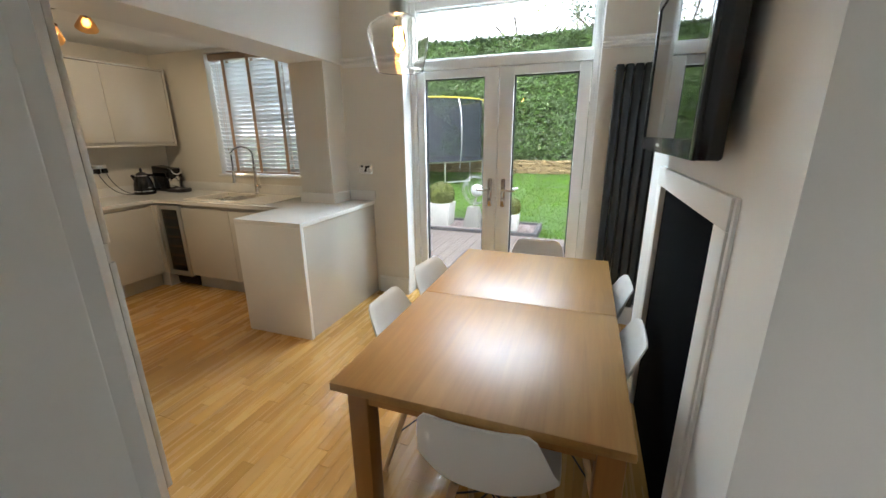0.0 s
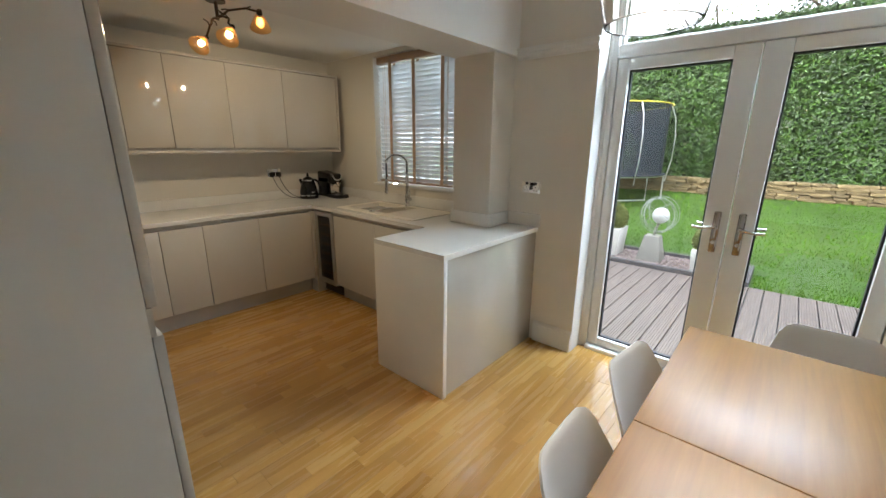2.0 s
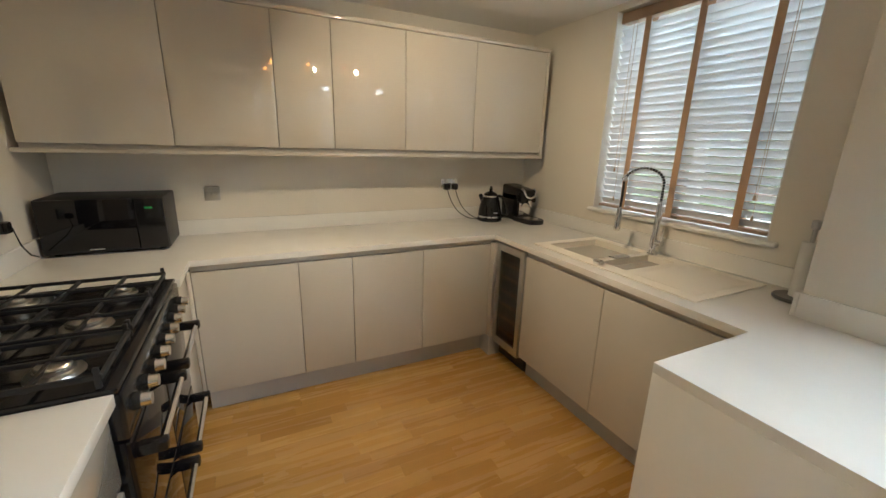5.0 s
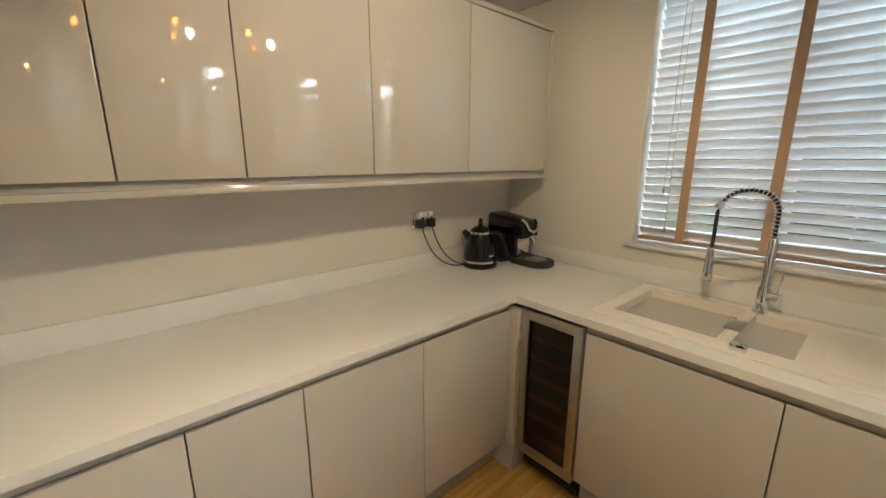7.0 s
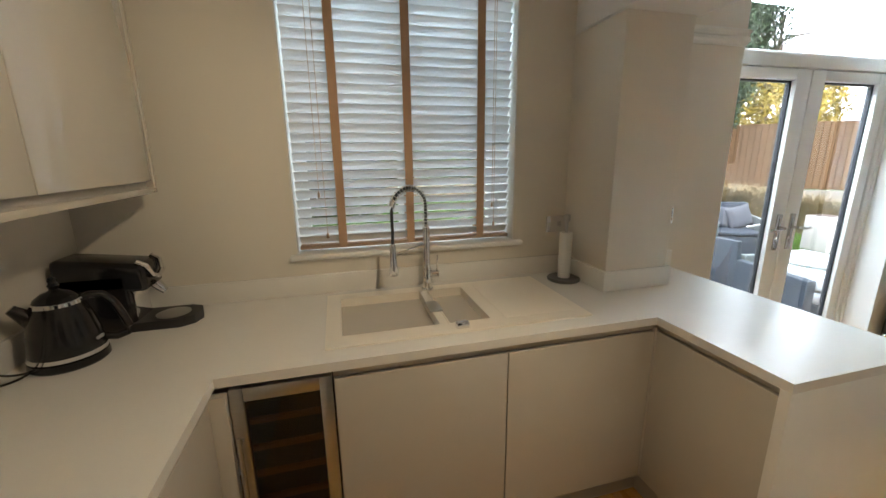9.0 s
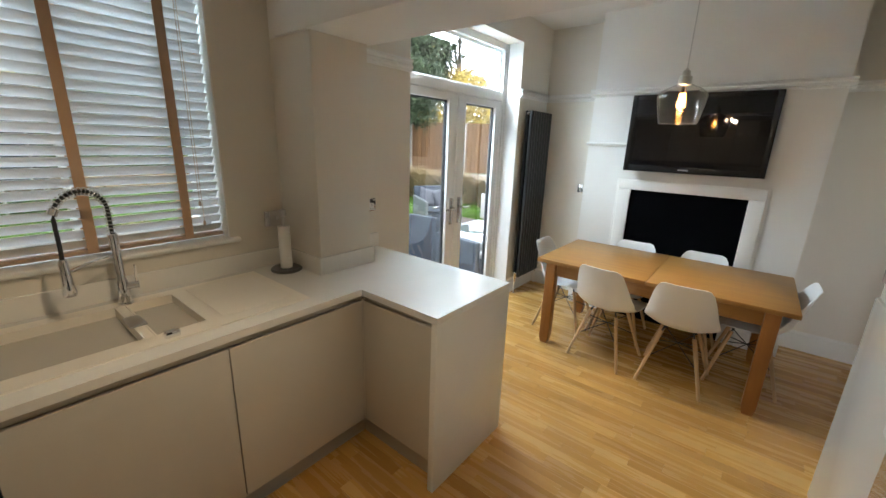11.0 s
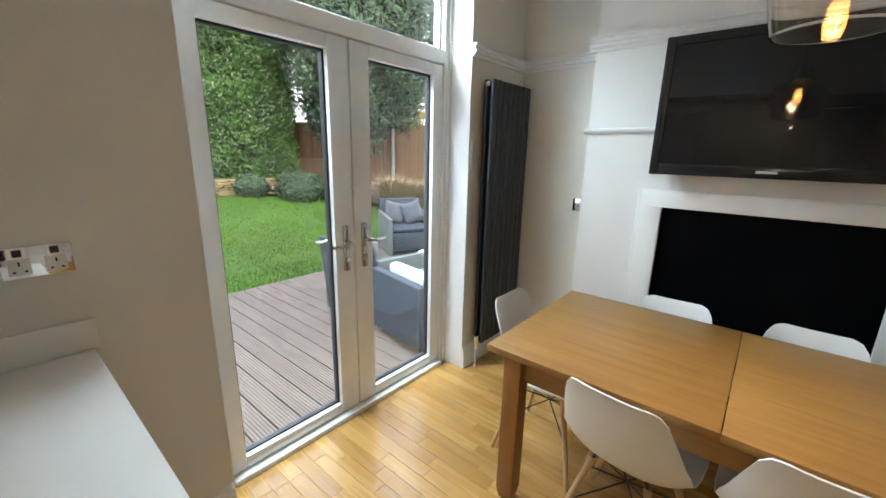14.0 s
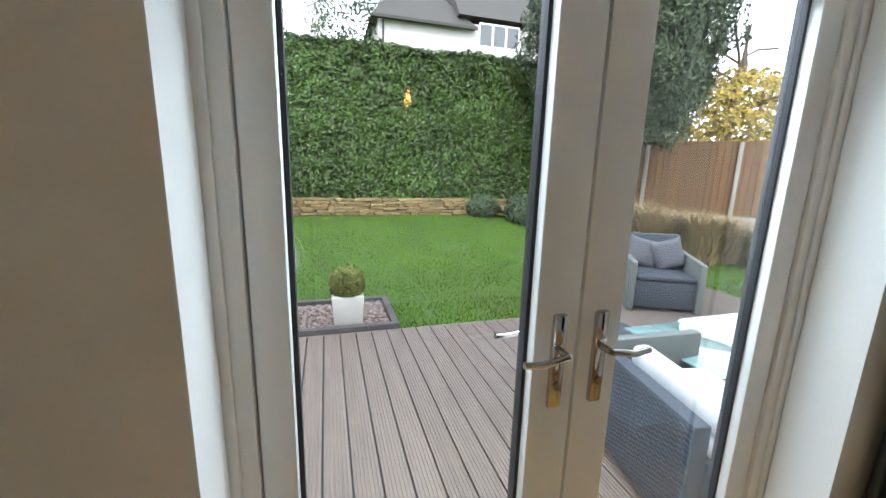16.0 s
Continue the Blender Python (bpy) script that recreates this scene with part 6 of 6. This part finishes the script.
def turned_all(bm, m):
    bmesh.ops.transform(bm, matrix=m, verts=bm.verts[:])
    return bm


def weave(bm, x0, x1, z0, z1, y, nx, nz):
    """Woven strands standing proud of a panel in the plane y."""
    for j in range(nz):
        z = z0 + (z1 - z0) * (j + 0.5) / nz
        for i in range(nx):
            x = x0 + (x1 - x0) * (i + 0.5) / nx
            if (i + j) % 2:
                bx(bm, x - (x1 - x0) / nx * 0.48, y - 0.003, z - (z1 - z0) / nz * 0.42, x + (x1 - x0) / nx * 0.48, y + 0.002, z + (z1 - z0) / nz * 0.42)
    return bm


sf = thing("rattan_sofa", 1.28, 4.35, DKZ, "dark grey woven rattan seat with white cushion, on the deck", "garden seat", "rattan set")
mS = pose(0.925, 4.30, DKZ, 0, 0, 80)
# local: x runs along the back, -y is outside
part("back", turned_all(box(-0.42, -0.0, 0.06, 0.30, 0.08, 0.60, bevel=0.012), mS @ pose(0, 0, 0, 0, 0, 180) @ pose(0, -0.08, 0)), M_RATTAN, sf)
wv = weave(bm_new(), -0.29, 0.41, 0.08, 0.585, 0.081, 20, 42)
tagged(part("weave", turned_all(wv, mS), M_RATTANL2, sf, "woven grey strands", soft=0), "", "", "", "stuff")
part("seat_base", turned_all(box(-0.30, -0.58, 0.06, 0.42, -0.082, 0.36, bevel=0.015), mS), M_RATTAN, sf)
part("seat_cushion", turned_all(cushion(-0.28, -0.57, 0.362, 0.40, -0.09, 0.47), mS), M_CUSHW, sf, "white seat cushion")
part("back_cushion", turned_all(cushion(-0.28, -0.20, 0.475, 0.40, -0.085, 0.625), mS), M_CUSHW, sf, "white back cushion")
for x in (-0.26, 0.37):
    for y in (-0.54, 0.02):
        part("foot", turned_all(lathe(bm_new(), [(0, 0), (0.02, 0), (0.02, 0.062), (0, 0.062)], (x, y, 0), 12), mS), M_STEEL, sf)


def armchair(name, m, label, cushions, back_h=0.80):
    c = thing(name, *m.translation, label, "garden chair", "rattan set")
    part("seat_base", turned_all(box(-0.33, -0.33, 0.05, 0.33, 0.30, 0.36, bevel=0.02), m), M_RATTAN, c)
    bk = bm_new()
    bx(bk, -0.36, 0.30, 0.05, 0.36, 0.37, back_h, bevel=0.02)
    for v in bk.verts:
        v.co.y += max(0, v.co.z - 0.3) * 0.16
    part("back", turned_all(bk, m), M_RATTAN, c)
    for x0, x1 in ((-0.40, -0.33), (0.33, 0.40)):
        ab = bm_new()
        bx(ab, x0, -0.36, 0.0, x1, 0.36, 0.64, bevel=0.018)
        for v in ab.verts:
            if v.co.z > 0.5 and v.co.y < 0:
                v.co.z -= 0.9 * (v.co.y / 0.36) ** 2 * 0.06
        part("arm", turned_all(ab, m), M_RATTANL, c, "pale grey woven arm")
    part("seat_cushion", turned_all(cushion(-0.32, -0.34, 0.362, 0.32, 0.30, 0.43), m), M_RATTAN, c)
    if cushions:
        for k, x in enumerate((-0.14, 0.15)):
            q, ng = bm_new(), 12
            sides = []
            for sg in (1, -1):
                rows = []
                for jj in range(ng + 1):
                    row = []
                    for ii in range(ng + 1):
                        u, w = ii / ng * 2 - 1, jj / ng * 2 - 1
                        th = 0.075 * ((1 - u ** 4) * (1 - w ** 4)) ** 0.5
                        pin = 1 - 0.10 * (1 - u * u) * w ** 4 - 0.10 * (1 - w * w) * u ** 4
                        row.append(q.verts.new((0.195 * u * pin, sg * th, 0.195 * w * pin)))
                    rows.append(row)
                for jj in range(ng):
                    for ii in range(ng):
                        q.faces.new((rows[jj][ii], rows[jj][ii + 1], rows[jj + 1][ii + 1], rows[jj + 1][ii]))
            bmesh.ops.remove_doubles(q, verts=q.verts[:], dist=0.0005)
            bmesh.ops.recalc_face_normals(q, faces=q.faces[:])
            turned_all(q, m @ pose(x, 0.19 - 0.05 * k, 0.60, -18, 14 - 30 * k, 4))
            part("scatter_cushion", q, M_CUSHG, c, "grey scatter cushion", soft=180)
    return c


armchair("rattan_armchair", pose(1.33, 5.13, DKZ, 0, 0, 95), "dark grey rattan armchair with its back to the house", False, 0.78)
armchair("rattan_armchair", pose(3.30, 6.69, DKZ, 0, 0, -27), "dark grey rattan armchair with two grey cushions", True, 0.82)
tbg = thing("garden_table", 2.05, 4.95, DKZ, "low rattan garden table with a glass top", "garden table", "rattan set")
part("base", box(1.60, 4.56, DKZ, 2.04, 5.20, DKZ + 0.42, bevel=0.015), M_RATTAN, tbg)
part("glass_top", box(1.56, 4.50, DKZ + 0.421, 2.08, 5.26, DKZ + 0.431, bevel=0.002), M_TGLASS, tbg, "tinted glass top")
ot = thing("rattan_stool", 2.45, 5.05, DKZ, "rattan footstool with a white cushion", "garden stool", "rattan set")
part("base", box(2.12, 4.76, DKZ, 2.78, 5.32, DKZ + 0.33, bevel=0.015), M_RATTAN, ot)
part("cushion", cushion(2.12, 4.76, DKZ + 0.331, 2.78, 5.32, DKZ + 0.44), M_CUSHW, ot, "white cushion")
pl2 = thing("planter", 5.3, 6.6, ground_z(5.3, 6.6), "square white planter beside the bed", "planter")
part("pot", box(5.1, 6.4, ground_z(5, 6.5), 5.5, 6.8, 0.45, bevel=0.01), M_POT, pl2)
part("soil", box(5.13, 6.43, 0.451, 5.47, 6.77, 0.455), M_SOIL, pl2, soft=0)

# houses beyond the hedge
hs = thing("house", 9.5, 34, 0.4, "white rendered house with dark tiled roofs beyond the hedge", "house")
HY = 30.0
part("wall", box(2.9, HY, 0.4, 20.0, HY + 9, 11.1), M_RENDER, hs)


def gable_roof(x0, x1, y0, y1, z0, z1, hip=None):
    b = bm_new()
    lo = [b.verts.new(p) for p in ((x0, y0, z0), (x1, y0, z0), (x1, y1, z0), (x0, y1, z0))]
    hip = (x1 - x0) / 2 - 1.0 if hip is None else hip
    r0, r1 = b.verts.new((x0 + hip, (y0 + y1) / 2, z1)), b.verts.new((x1 - hip, (y0 + y1) / 2, z1))
    for f in ((lo[0], lo[1], r1, r0), (lo[1], lo[2], r1), (lo[2], lo[3], r0, r1), (lo[3], lo[0], r0), lo[::-1]):
        b.faces.new(f)
    bmesh.ops.recalc_face_normals(b, faces=b.faces[:])
    return b


part("roof", gable_roof(2.4, 9.4, HY - 0.6, HY + 8, 10.7, 14.6), M_ROOF, hs, soft=0)
part("roof", gable_roof(8.2, 20.6, HY - 0.3, HY + 9.6, 11.5, 16.2, 0.3), M_ROOF, hs, soft=0)
part("fascia", box(2.4, HY - 0.62, 10.58, 9.4, HY - 0.55, 10.75), M_ROOF, hs, soft=0)
for x0, x1, z0, z1 in ((9.7, 12.7, 9.75, 11.25), (14.5, 17.0, 9.75, 11.25)):
    w = part("window", box(x0, HY - 0.05, z0, x1, HY + 0.02, z1), M_UPVC, hs)
    k = (x1 - x0) / 3
    for i in range(3):
        part("pane", box(x0 + i * k + 0.08, HY - 0.08, z0 + 0.1, x0 + (i + 1) * k - 0.08, HY - 0.052, z1 - 0.1), mat("far_window_glass", (0.10, 0.11, 0.12), 0.1), w, soft=0)
part("downpipe", rod(bm_new(), (3.2, HY - 0.1, 0.5), (3.2, HY - 0.1, 10.6), 0.06), M_BLACKM, hs)

# outer faces of this house, and an added slab blocking light from above
ow = bm_new()
bx(ow, -6.0, 4.06, -0.3, -4.2, 4.10, 3.1)
bx(ow, 1.75, 3.8, -0.3, 3.2, 3.90, 3.1)
structure("wall_outside", ow, M_BRICKWALL, "rendered outside wall of the house")
structure("sun_block_slab", box(-6.0, -4.0, 3.1, 3.2, 4.12, 3.3), M_ROOF, "unseen flat slab added to block sun over the rooms and deck")

# ---- oak floor strips ----
FX0, FX1, FYA, FYB = WX, 1.43, 0.40, NY + 0.15
rs = random.Random(12)
SW = 0.0715
lens = (0.28, 0.36, 0.44, 0.52, 0.62)
strip_mesh = {}
for L in lens:
    b = bm_new()
    bx(b, -SW / 2 + 0.0003, -L / 2 + 0.0003, -0.012, SW / 2 - 0.0003, L / 2 - 0.0003, 0.0, bevel=0.0007, seg=1)
    me = bpy.data.meshes.new("plank")
    b.to_mesh(me)
    b.free()
    me.materials.append(M_FLOOR)
    strip_mesh[L] = me
fl = thing("floor", -0.4, 2.0, -0.012, "honey oak strip flooring", "floor", "", "structure")
rest, nmade = bm_new(), 0
x = FX0 + SW / 2
while x < FX1 + SW:
    y = FYA - rs.uniform(0, 0.5)
    while y < FYB:
        L = rs.choice(lens)
        a, b2 = max(y, FYA), min(y + L, FYB)
        whole = a == y and b2 == y + L
        near = -1.75 < x < 0.05 and 1.0 < y < 3.4
        if b2 - a > 0.02:
            if whole and near and nmade < 300:
                o = new("plank", strip_mesh[L])
                o.parent = fl
                o.location = Vector((x, y + L / 2, 0.0)) - fl.location
                nmade += 1
            else:
                bx(rest, x - SW / 2 + 0.0003, a + 0.0003, -0.012, x + SW / 2 - 0.0003, b2 - 0.0003, 0.0)
        y += L
    x += SW
tagged(part("planks", rest, M_FLOOR_JOIN, fl, soft=0), "", "", "", "stuff")
